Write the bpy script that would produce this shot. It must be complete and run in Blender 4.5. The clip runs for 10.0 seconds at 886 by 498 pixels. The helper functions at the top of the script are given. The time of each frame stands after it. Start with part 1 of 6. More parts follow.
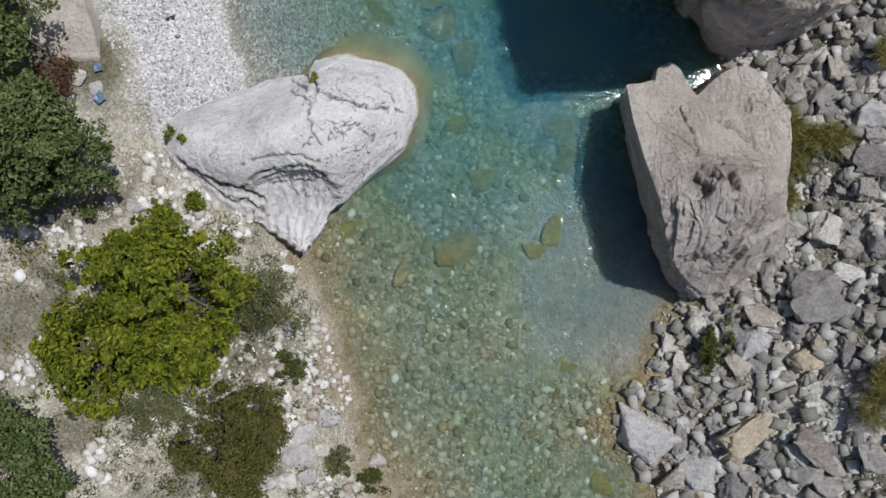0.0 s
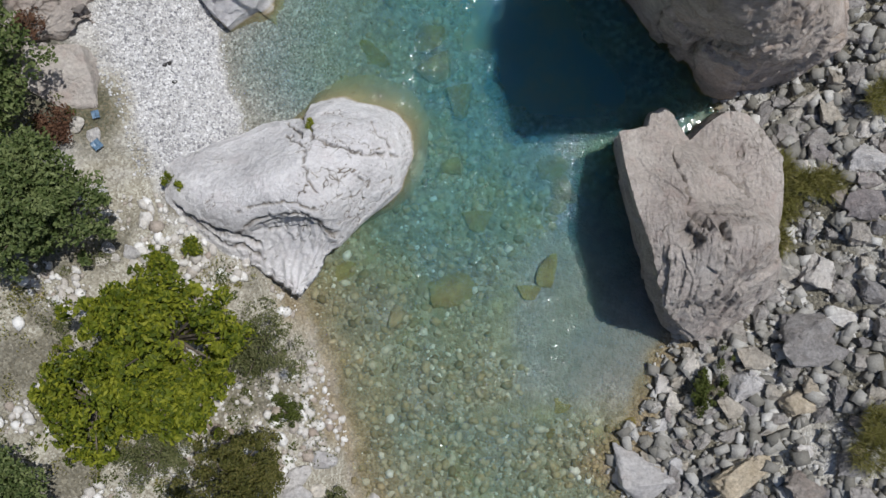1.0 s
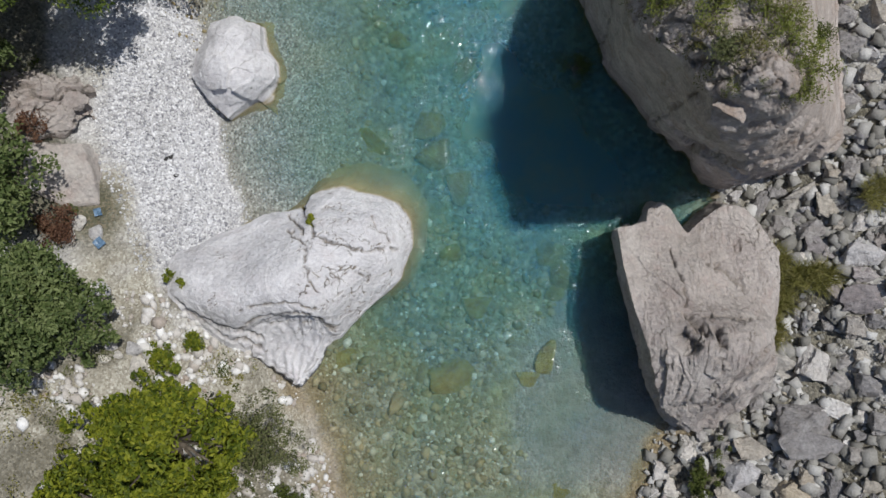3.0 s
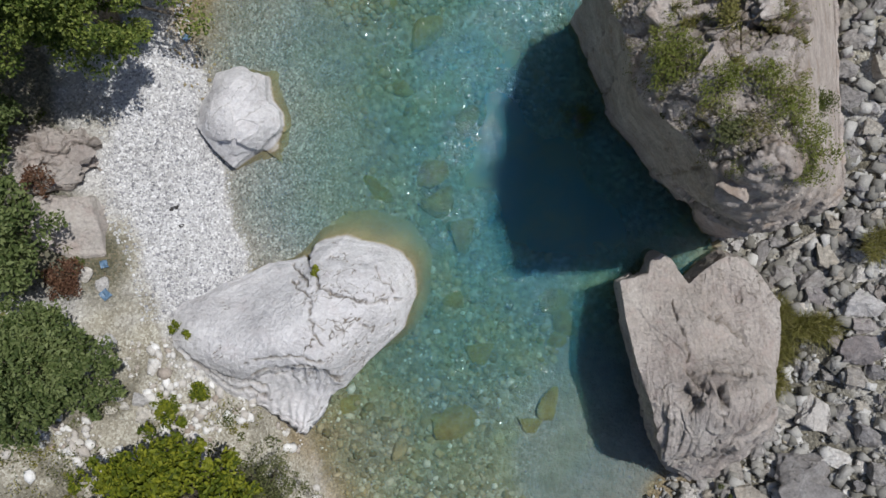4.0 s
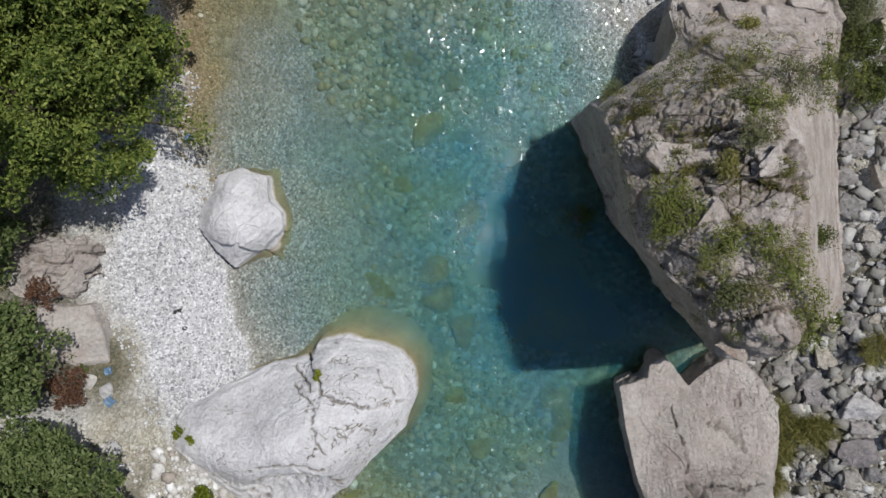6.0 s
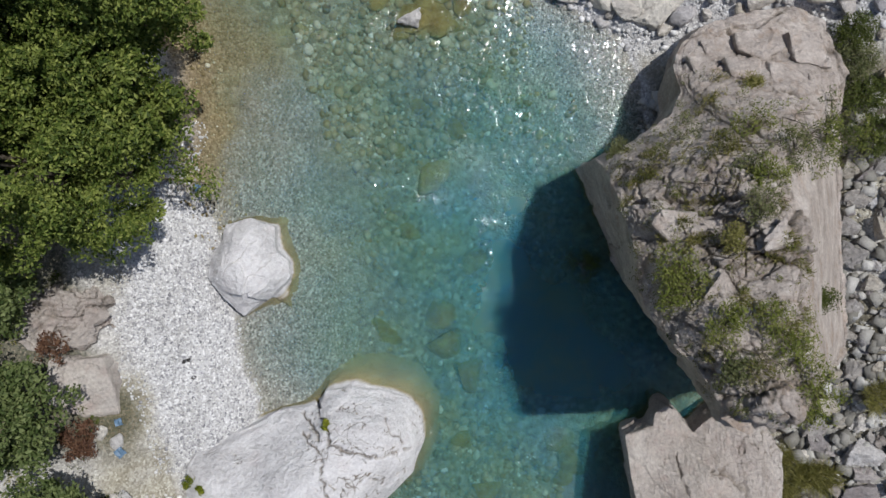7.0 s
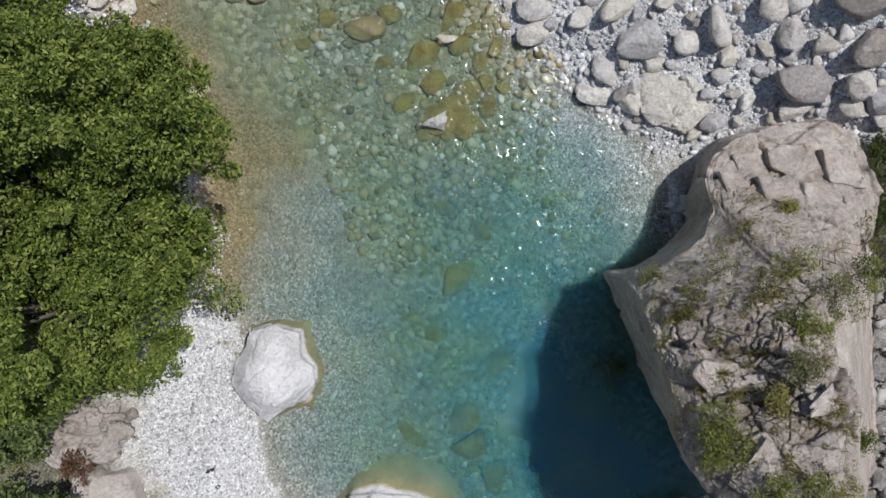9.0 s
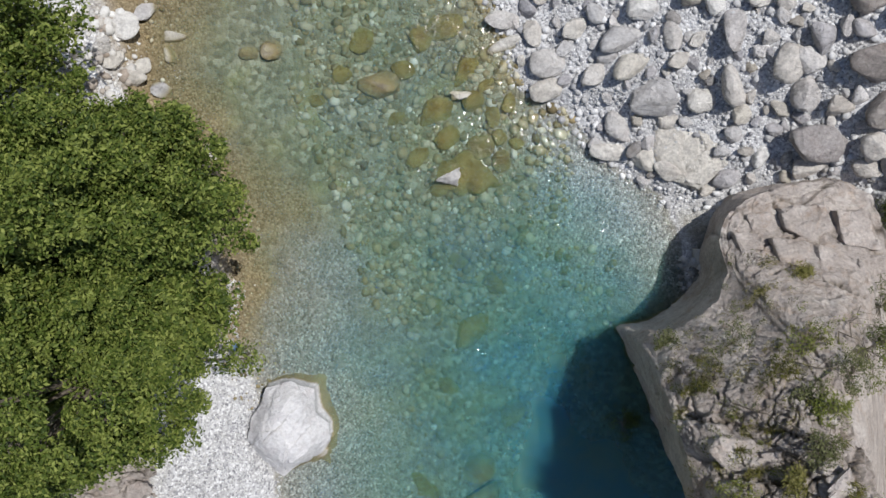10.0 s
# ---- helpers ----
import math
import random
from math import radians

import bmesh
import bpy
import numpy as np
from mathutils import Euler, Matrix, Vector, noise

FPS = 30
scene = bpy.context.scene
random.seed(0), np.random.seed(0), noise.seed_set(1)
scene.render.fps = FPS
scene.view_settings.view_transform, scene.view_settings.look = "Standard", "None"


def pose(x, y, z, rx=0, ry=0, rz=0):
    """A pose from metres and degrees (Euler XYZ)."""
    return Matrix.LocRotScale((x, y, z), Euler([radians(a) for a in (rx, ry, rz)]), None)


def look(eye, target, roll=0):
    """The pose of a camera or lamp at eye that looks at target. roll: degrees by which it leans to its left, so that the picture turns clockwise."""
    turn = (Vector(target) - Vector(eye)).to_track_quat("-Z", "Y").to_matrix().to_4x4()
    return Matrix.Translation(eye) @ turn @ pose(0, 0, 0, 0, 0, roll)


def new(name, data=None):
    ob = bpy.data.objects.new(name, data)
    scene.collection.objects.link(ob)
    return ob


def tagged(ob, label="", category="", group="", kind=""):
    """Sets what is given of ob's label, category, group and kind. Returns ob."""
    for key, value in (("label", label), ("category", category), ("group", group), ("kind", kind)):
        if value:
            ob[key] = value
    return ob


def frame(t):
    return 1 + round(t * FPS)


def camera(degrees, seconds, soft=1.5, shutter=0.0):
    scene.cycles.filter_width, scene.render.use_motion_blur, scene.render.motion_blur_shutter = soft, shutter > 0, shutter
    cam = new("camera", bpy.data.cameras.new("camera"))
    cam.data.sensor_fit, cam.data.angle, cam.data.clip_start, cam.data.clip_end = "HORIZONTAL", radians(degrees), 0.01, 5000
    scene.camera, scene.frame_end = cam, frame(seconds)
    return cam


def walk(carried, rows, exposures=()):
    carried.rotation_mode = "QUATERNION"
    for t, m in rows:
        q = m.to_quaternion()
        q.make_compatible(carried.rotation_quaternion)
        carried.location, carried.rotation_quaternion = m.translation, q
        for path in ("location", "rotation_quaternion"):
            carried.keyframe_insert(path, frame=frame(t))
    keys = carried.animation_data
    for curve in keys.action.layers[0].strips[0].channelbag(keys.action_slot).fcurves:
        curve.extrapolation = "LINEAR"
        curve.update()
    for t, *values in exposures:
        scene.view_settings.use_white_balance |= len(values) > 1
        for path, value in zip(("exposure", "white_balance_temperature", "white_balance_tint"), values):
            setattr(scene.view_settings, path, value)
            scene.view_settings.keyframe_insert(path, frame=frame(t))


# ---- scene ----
cam = camera(59.5, 10.0)
METRES, EYE, TILT, LEAN, TURN = 12.3, 17.6, -90.0, 0.0, 0.0
ROWS = [
    (0.0, 0.0, 0.0, 0.0, 0.0, 0.0, -0.0),
    (0.5, 0.0075, -0.0109, 0.0394, 0.12, -0.05, 0.03),
    (1.0, 0.0135, -0.0112, 0.0784, 0.17, -0.04, 0.04),
    (1.5, 0.0166, -0.0125, 0.1208, 0.15, -0.15, 0.08),
    (2.0, 0.0156, -0.0193, 0.1633, 0.09, -0.23, 0.1),
    (2.5, 0.0135, -0.0205, 0.21, 0.04, -0.42, 0.13),
    (4.0, 0.0001, -0.032, 0.3534, -0.14, -0.8, 0.02),
    (4.5, -0.0031, -0.0363, 0.4044, -0.19, -0.96, 0.0),
    (5.0, -0.0032, -0.0372, 0.4562, -0.18, -1.15, -0.04),
    (5.5, -0.0015, -0.0344, 0.5062, -0.16, -1.28, -0.05),
    (7.0, -0.0142, -0.0472, 0.6524, -0.17, -1.69, 0.24),
    (7.5, -0.0263, -0.0426, 0.7006, -0.26, -1.76, 0.18),
    (8.0, -0.0414, -0.0364, 0.7535, -0.39, -1.96, 0.13),
    (8.5, -0.0551, -0.028, 0.8126, -0.44, -2.3, 0.2),
    (9.0, -0.071, -0.0234, 0.8705, -0.55, -2.55, 0.2),
    (9.5, -0.08, -0.0227, 0.9241, -0.38, -2.6, 0.29),
    (10.0, -0.0894, -0.0246, 0.9831, -0.28, -2.91, 0.44),
]
PATH = [(t, pose(0, 0, EYE, TILT, LEAN, TURN) @ pose(METRES * x, METRES * y, METRES * z, 90 + pitch, roll, yaw)) for t, x, y, z, yaw, pitch, roll in ROWS]
walk(cam, PATH, [(0.0, -0.18), (5.0, -0.17), (8.0, -0.13), (10.0, 0.0)])

from mathutils.bvhtree import BVHTree

# ---- sky and sun ----
SUN = Vector((0.36, 0.21, 1.0)).normalized()
world = bpy.data.worlds.new("sky")
scene.world = world
world.use_nodes = True
wn = world.node_tree.nodes
sky = wn.new("ShaderNodeTexSky")
sky.sky_type = "NISHITA"
sky.sun_disc = False
sky.ozone_density = 4.0
sky.sun_elevation = math.asin(SUN.z)
sky.sun_rotation = math.atan2(SUN.x, SUN.y)
wn["Background"].inputs["Strength"].default_value = 0.1
world.node_tree.links.new(sky.outputs[0], wn["Background"].inputs["Color"])
sun_data = bpy.data.lights.new("sun", "SUN")
sun_data.energy, sun_data.angle, sun_data.color = 4.0, radians(0.55), (1.0, 0.985, 0.96)
sun = new("sun", sun_data)
sun.matrix_world = look(SUN * 60, (0, 0, 0))


# ---- vectorised noise ----
def cell_hash(i, j, k, seed):
    n = (i.astype(np.int64) * 374761393 + j.astype(np.int64) * 668265263 + k.astype(np.int64) * 1274126177 + seed * 974711) & 0xFFFFFFFF
    n = ((n ^ (n >> 13)) * 1274126177) & 0xFFFFFFFF
    n = ((n ^ (n >> 16)) * 668265263) & 0xFFFFFFFF
    return ((n ^ (n >> 15)) & 0xFFFFFF) / float(0xFFFFFF)


def vnoise(p, seed=0):
    """Smooth value noise in -1..1 at the rows of p."""
    f = np.floor(p)
    d = p - f
    d = d * d * d * (d * (d * 6 - 15) + 10)
    i, j, k = f[:, 0], f[:, 1], f[:, 2]
    total = 0
    for a in (0, 1):
        for b in (0, 1):
            for c in (0, 1):
                w = (d[:, 0] if a else 1 - d[:, 0]) * (d[:, 1] if b else 1 - d[:, 1]) * (d[:, 2] if c else 1 - d[:, 2])
                total = total + w * cell_hash(i + a, j + b, k + c, seed)
    return total * 2 - 1


def fbm(p, scale, octaves=4, gain=0.5, seed=0):
    total, amp = 0, 1.0
    for o in range(octaves):
        total = total + amp * vnoise(p * scale * 2.03 ** o + 17.3 * o, seed + o)
        amp *= gain
    return total


def smooth(a, b, v):
    t = np.clip((v - a) / (b - a), 0, 1)
    return t * t * (3 - 2 * t)


def flat(x, y):
    return np.stack([x, y, np.zeros_like(x)], 1)


def fracture(p, scale, seed=0, tilt=0.6, gap=0.12):
    """Broken-rock relief: every cell is a tilted facet. Returns height (about -1..1) and the nearness of a crack (0..1)."""
    q = p * np.asarray(scale)
    f = np.floor(q)
    best = np.full(len(q), 9.0)
    second = np.full(len(q), 9.0)
    h = np.zeros(len(q))
    for a in (-1, 0, 1):
        for b in (-1, 0, 1):
            for c in (-1, 0, 1):
                i, j, k = f[:, 0] + a, f[:, 1] + b, f[:, 2] + c
                o = [cell_hash(i, j, k, seed + s) for s in range(6)]
                d = q - np.stack([i + o[0], j + o[1], k + o[2]], 1)
                dist = (d * d).sum(1)
                v = (o[3] * 2 - 1) + tilt * (d[:, 0] * (o[4] * 2 - 1) + d[:, 1] * (o[5] * 2 - 1) + d[:, 2] * (o[3] * 2 - 1)) * 2
                near = dist < best
                second = np.where(near, best, np.minimum(second, dist))
                h = np.where(near, v, h)
                best = np.where(near, dist, best)
    return h, np.clip(1 - (np.sqrt(second) - np.sqrt(best)) / gap, 0, 1)


# ---- node materials ----
def material(name):
    m = bpy.data.materials.new(name)
    m.use_nodes = True
    return m, m.node_tree.nodes, m.node_tree.links, m.node_tree.nodes["Principled BSDF"]


def texture(nodes, links, kind, scale, vec=None, detail=4.0, rough=0.55):
    if vec is None:
        vec = nodes.new("ShaderNodeNewGeometry").outputs["Position"]
    t = nodes.new(kind)
    t.inputs["Scale"].default_value = scale
    if kind == "ShaderNodeTexNoise":
        t.inputs["Detail"].default_value, t.inputs["Roughness"].default_value = detail, rough
    links.new(vec, t.inputs["Vector"])
    return t


def ramp(nodes, links, source, stops):
    r = nodes.new("ShaderNodeValToRGB")
    els = r.color_ramp.elements
    while len(els) < len(stops):
        els.new(0.5)
    for e, (at, c) in zip(els, stops):
        e.position, e.color = at, (*c, 1) if len(c) == 3 else c
    links.new(source, r.inputs[0])
    return r.outputs[0]


def mix(nodes, links, factor, a, b, blend="MIX"):
    n = nodes.new("ShaderNodeMix")
    n.data_type, n.blend_type = "RGBA", blend
    for socket, value in ((n.inputs[0], factor), (n.inputs[6], a), (n.inputs[7], b)):
        if isinstance(value, (int, float)):
            socket.default_value = value
        elif isinstance(value, tuple):
            socket.default_value = (*value, 1)
        else:
            links.new(value, socket)
    return n.outputs[2]


def maths(nodes, links, op, a, b=0.0):
    n = nodes.new("ShaderNodeMath")
    n.operation = op
    for socket, value in ((n.inputs[0], a), (n.inputs[1], b)):
        if isinstance(value, (int, float)):
            socket.default_value = value
        else:
            links.new(value, socket)
    return n.outputs[0]


def bump(nodes, links, bsdf, heights):
    """heights: (socket, distance in metres), coarse to fine."""
    last = None
    for h, dist in heights:
        b = nodes.new("ShaderNodeBump")
        b.inputs["Distance"].default_value = dist
        b.inputs["Strength"].default_value = 1.0
        links.new(h, b.inputs["Height"])
        if last:
            links.new(last, b.inputs["Normal"])
        last = b.outputs[0]
    links.new(last, bsdf.inputs["Normal"])


def grey(v, warm=0.0):
    return (v * (1 + warm), v, v * (1 - warm))


def stone_material(name, dark, light, stain=None, stain_amount=0.3, per_object=0.0, algae=True, mottle=0.9, streak=0.3, craze=0.14):
    """Weathered limestone: mottled, veined, with stains, and green-brown film below the water line."""
    m, n, l, bsdf = material(name)
    geo = n.new("ShaderNodeNewGeometry")
    pos = geo.outputs["Position"]
    big = texture(n, l, "ShaderNodeTexNoise", mottle, pos, 6, 0.6)
    fine = texture(n, l, "ShaderNodeTexNoise", 14, pos, 6, 0.65)
    col = mix(n, l, ramp(n, l, big.outputs[0], [(0.32, (0, 0, 0)), (0.68, (1, 1, 1))]), dark, light)
    col = mix(n, l, 0.55, col, ramp(n, l, fine.outputs[0], [(0.3, (0.35, 0.35, 0.35)), (0.7, (0.75, 0.74, 0.72))]), "OVERLAY")
    bed = n.new("ShaderNodeMapping")
    bed.inputs["Rotation"].default_value = (0.3, 0.5, radians(38))
    bed.inputs["Scale"].default_value = (1.2, 3.2, 2.0)
    l.new(pos, bed.inputs[0])
    lines = texture(n, l, "ShaderNodeTexNoise", 2.2, bed.outputs[0], 8, 0.7)
    lines.inputs["Distortion"].default_value = 1.4
    col = mix(n, l, streak, col, ramp(n, l, lines.outputs[0], [(0.3, (0.30, 0.29, 0.28)), (0.5, (0.5, 0.5, 0.5)), (0.72, (0.74, 0.74, 0.73))]), "OVERLAY")
    if stain:
        st = texture(n, l, "ShaderNodeTexNoise", 2.3, pos, 7, 0.7)
        f = ramp(n, l, st.outputs[0], [(0.52, (0, 0, 0)), (0.72, (stain_amount,) * 3)])
        col = mix(n, l, f, col, stain)
    speck = texture(n, l, "ShaderNodeTexNoise", 45, pos, 3, 0.7)
    col = mix(n, l, ramp(n, l, speck.outputs[0], [(0.62, (0, 0, 0)), (0.75, (0.45,) * 3)]), col, tuple(c * 0.35 for c in dark))
    if per_object:
        info = n.new("ShaderNodeObjectInfo")
        v = ramp(n, l, info.outputs["Random"], [(0.0, (1 - per_object, 1 - per_object, 1 - per_object * 0.9)), (0.45, (0.95, 0.93, 0.93)), (0.75, (1.1, 1.04, 0.93)), (1.0, (1.25, 1.24, 1.22))])
        col = mix(n, l, 1.0, col, v, "MULTIPLY")
    # Brown mixed into cracks: soil, plus crack shade put into the colour.
    soil_shade = n.new("ShaderNodeAttribute")
    soil_shade.attribute_name = "crevice"
    dirt_shade = ramp(n, l, fine.outputs[0], [(0.35, (0.07, 0.057, 0.04)), (0.55, (0.14, 0.108, 0.066)), (0.7, (0.25, 0.19, 0.11))])
    col = mix(n, l, soil_shade.outputs["Fac"], col, dirt_shade)
    if algae:
        sep = n.new("ShaderNodeSeparateXYZ")
        l.new(pos, sep.inputs[0])
        level = maths(n, l, "ADD", sep.outputs[2], maths(n, l, "MULTIPLY", fine.outputs[0], -0.08))
        film = n.new("ShaderNodeMapRange")
        for socket, v in zip(film.inputs[1:5], (0.05, -0.03, 0.0, 0.85)):
            socket.default_value = v
        l.new(level, film.inputs[0])
        green = ramp(n, l, big.outputs[0], [(0.32, (0.175, 0.122, 0.025)), (0.68, (0.275, 0.235, 0.065))])
        col = mix(n, l, film.outputs[0], col, green)
    l.new(col, bsdf.inputs["Base Color"])
    bsdf.inputs["Roughness"].default_value = 0.85
    crack = texture(n, l, "ShaderNodeTexNoise", 4.5, pos, 9, 0.7)
    bump(n, l, bsdf, [(crack.outputs[0], craze), (lines.outputs[0], 0.02), (fine.outputs[0], 0.025)])
    return m


def leaf_material(name, dark, light, tip):
    m, n, l, bsdf = material(name)
    geo = n.new("ShaderNodeNewGeometry")
    col = ramp(n, l, geo.outputs["Random Per Island"], [(0.0, dark), (0.55, light), (1.0, tip)])
    # Clump-sized dark and bright patches paint shade and light between clumps into the leaves.
    patch = texture(n, l, "ShaderNodeTexNoise", 2.4, geo.outputs["Position"], 3)
    col = mix(n, l, ramp(n, l, patch.outputs[0], [(0.3, (0.45, 0.45, 0.45)), (0.48, (0.0, 0.0, 0.0))]), col, dark)
    col = mix(n, l, ramp(n, l, patch.outputs[0], [(0.5, (0.0, 0.0, 0.0)), (0.72, (0.5, 0.5, 0.5))]), col, tip)
    l.new(col, bsdf.inputs["Base Color"])
    bsdf.inputs["Roughness"].default_value = 0.55
    bsdf.inputs["Specular IOR Level"].default_value = 0.2
    tr = n.new("ShaderNodeBsdfTranslucent")
    l.new(col, tr.inputs[0])
    ms = n.new("ShaderNodeMixShader")
    ms.inputs[0].default_value = 0.35
    l.new(bsdf.outputs[0], ms.inputs[1])
    l.new(tr.outputs[0], ms.inputs[2])
    l.new(ms.outputs[0], n["Material Output"].inputs[0])
    return m


def bark_material():
    m, n, l, bsdf = material("bark")
    t = texture(n, l, "ShaderNodeTexNoise", 9, None, 6)
    l.new(ramp(n, l, t.outputs[0], [(0.3, (0.06, 0.045, 0.03)), (0.7, (0.2, 0.17, 0.13))]), bsdf.inputs["Base Color"])
    bsdf.inputs["Roughness"].default_value = 0.9
    bump(n, l, bsdf, [(t.outputs[0], 0.03)])
    return m


def ground_material():
    """Pebbles of several sizes; zones of dry white gravel, silt and film-covered bed come from the mesh's own zone attributes."""
    m, n, l, bsdf = material("pebble_ground")
    geo = n.new("ShaderNodeNewGeometry")
    pos = geo.outputs["Position"]
    small = texture(n, l, "ShaderNodeTexVoronoi", 24, pos)
    mid = texture(n, l, "ShaderNodeTexVoronoi", 9, pos)
    tone = n.new("ShaderNodeSeparateColor")
    l.new(small.outputs["Color"], tone.inputs[0])
    tone2 = n.new("ShaderNodeSeparateColor")
    l.new(mid.outputs["Color"], tone2.inputs[0])
    dry = ramp(n, l, tone.outputs[0], [(0.0, (0.24, 0.24, 0.255)), (0.25, (0.41, 0.405, 0.41)), (0.75, (0.55, 0.545, 0.55)), (1.0, (0.74, 0.735, 0.735))])
    earth = ramp(n, l, tone.outputs[1], [(0.0, (0.22, 0.197, 0.15)), (0.4, (0.31, 0.287, 0.23)), (0.8, (0.40, 0.38, 0.315)), (1.0, (0.50, 0.485, 0.42))])
    bed = ramp(n, l, tone2.outputs[0], [(0.0, (0.15, 0.13, 0.075)), (0.4, (0.21, 0.185, 0.11)), (0.75, (0.27, 0.245, 0.16)), (1.0, (0.36, 0.335, 0.24))])
    silt = ramp(n, l, tone.outputs[2], [(0.0, (0.14, 0.10, 0.045)), (0.5, (0.21, 0.158, 0.08)), (1.0, (0.32, 0.255, 0.15))])
    sand = ramp(n, l, tone.outputs[1], [(0.0, (0.12, 0.112, 0.1)), (0.35, (0.25, 0.237, 0.217)), (0.7, (0.31, 0.295, 0.27)), (1.0, (0.52, 0.505, 0.475))])

    def zone(name):
        a = n.new("ShaderNodeAttribute")
        a.attribute_name = name
        return a.outputs["Fac"]
    weed = texture(n, l, "ShaderNodeTexNoise", 0.9, pos, 5, 0.6)
    bed = mix(n, l, ramp(n, l, weed.outputs[0], [(0.54, (0, 0, 0)), (0.7, (0.6, 0.6, 0.6))]), bed, (0.29, 0.265, 0.10))
    col = mix(n, l, zone("earth"), dry, earth)
    col = mix(n, l, zone("bed"), col, bed)
    col = mix(n, l, zone("sand"), col, sand)
    fines = texture(n, l, "ShaderNodeTexNoise", 3.5, pos, 5, 0.6)
    col = mix(n, l, zone("fines"), col, ramp(n, l, fines.outputs[0], [(0.35, (0.165, 0.157, 0.135)), (0.65, (0.23, 0.22, 0.195))]))
    col = mix(n, l, zone("silt"), col, silt)
    humus = ramp(n, l, tone.outputs[2], [(0.0, (0.06, 0.054, 0.036)), (0.6, (0.12, 0.108, 0.074)), (1.0, (0.24, 0.22, 0.165))])
    col = mix(n, l, zone("humus"), col, humus)
    brown = ramp(n, l, tone.outputs[0], [(0.0, (0.03, 0.032, 0.014)), (0.6, (0.07, 0.068, 0.03)), (1.0, (0.16, 0.13, 0.08))])
    col = mix(n, l, zone("wood"), col, brown)
    blotch = texture(n, l, "ShaderNodeTexNoise", 1.6, pos, 6, 0.6)
    col = mix(n, l, 0.5, col, ramp(n, l, blotch.outputs[0], [(0.3, (0.38, 0.37, 0.35)), (0.7, (0.66, 0.66, 0.66))]), "OVERLAY")
    l.new(col, bsdf.inputs["Base Color"])
    bsdf.inputs["Roughness"].default_value = 0.85
    bump(n, l, bsdf, [(maths(n, l, "MULTIPLY", mid.outputs["Distance"], -1.0), 0.03), (maths(n, l, "MULTIPLY", small.outputs["Distance"], -1.0), 0.02)])
    return m


def water_material():
    """Clear snow-melt: what lies below shows through by the depth of water over it; the body of the water scatters turquoise."""
    m, n, l, bsdf = material("river_water")
    n.remove(bsdf)
    a = n.new("ShaderNodeAttribute")
    a.attribute_name = "depth"
    d = a.outputs["Fac"]

    def falloff(k):
        return maths(n, l, "POWER", math.exp(-k), d)
    comb = n.new("ShaderNodeCombineColor")
    for s, k in zip(comb.inputs, (0.95, 0.33, 0.33)):
        l.new(falloff(k), s)
    clear = n.new("ShaderNodeBsdfTransparent")
    l.new(comb.outputs[0], clear.inputs[0])
    body = n.new("ShaderNodeSubsurfaceScattering")
    body.falloff = "BURLEY"
    body.inputs["Scale"].default_value = 1.0
    body.inputs["Radius"].default_value = (0.3, 0.7, 1.1)
    cloud = texture(n, l, "ShaderNodeTexNoise", 0.5, None, 5, 0.62)
    tint = ramp(n, l, cloud.outputs[0], [(0.38, (0.034, 0.195, 0.275)), (0.5, (0.05, 0.215, 0.225)), (0.62, (0.095, 0.24, 0.17))])
    # Deeper water is tinted blue in place of sky reflected on the shaded pool.
    deep = n.new("ShaderNodeMapRange")
    for socket, v in zip(deep.inputs[1:5], (0.42, 0.66, 0.0, 0.34)):
        socket.default_value = v
    l.new(d, deep.inputs[0])
    hue = mix(n, l, deep.outputs[0], tint, (0.028, 0.195, 0.33))
    l.new(hue, body.inputs["Color"])
    skin = n.new("ShaderNodeBsdfDiffuse")
    l.new(hue, skin.inputs["Color"])
    murk = n.new("ShaderNodeMixShader")
    murk.inputs[0].default_value = 0.55
    l.new(skin.outputs[0], murk.inputs[1])
    l.new(body.outputs[0], murk.inputs[2])
    inner = n.new("ShaderNodeMixShader")
    l.new(maths(n, l, "SUBTRACT", 1.0, falloff(0.9)), inner.inputs[0])
    l.new(clear.outputs[0], inner.inputs[1])
    l.new(murk.outputs[0], inner.inputs[2])
    gloss = n.new("ShaderNodeBsdfGlossy")
    gloss.inputs["Roughness"].default_value = 0.05
    outer = n.new("ShaderNodeMixShader")
    fres = n.new("ShaderNodeFresnel")
    fres.inputs[0].default_value = 1.33
    l.new(fres.outputs[0], outer.inputs[0])
    l.new(inner.outputs[0], outer.inputs[1])
    l.new(gloss.outputs[0], outer.inputs[2])
    l.new(outer.outputs[0], n["Material Output"].inputs[0])
    pos = n.new("ShaderNodeNewGeometry").outputs["Position"]
    stretch = n.new("ShaderNodeMapping")
    stretch.inputs["Rotation"].default_value = (0, 0, radians(-24))
    stretch.inputs["Scale"].default_value = (1.0, 0.6, 1.0)
    l.new(pos, stretch.inputs[0])
    ripple = texture(n, l, "ShaderNodeTexNoise", 8.0, stretch.outputs[0], 2.0, 0.5)
    swell = texture(n, l, "ShaderNodeTexNoise", 1.9, stretch.outputs[0], 2, 0.5)
    flow = n.new("ShaderNodeAttribute")
    flow.attribute_name = "riffle"
    b1 = n.new("ShaderNodeBump")
    b1.inputs["Distance"].default_value = 0.036
    l.new(swell.outputs[0], b1.inputs["Height"])
    b2 = n.new("ShaderNodeBump")
    b2.inputs["Distance"].default_value = 0.055
    l.new(maths(n, l, "MULTIPLY", ripple.outputs[0], flow.outputs["Fac"]), b2.inputs["Height"])
    l.new(b1.outputs[0], b2.inputs["Normal"])
    l.new(b2.outputs[0], gloss.inputs["Normal"])
    return m


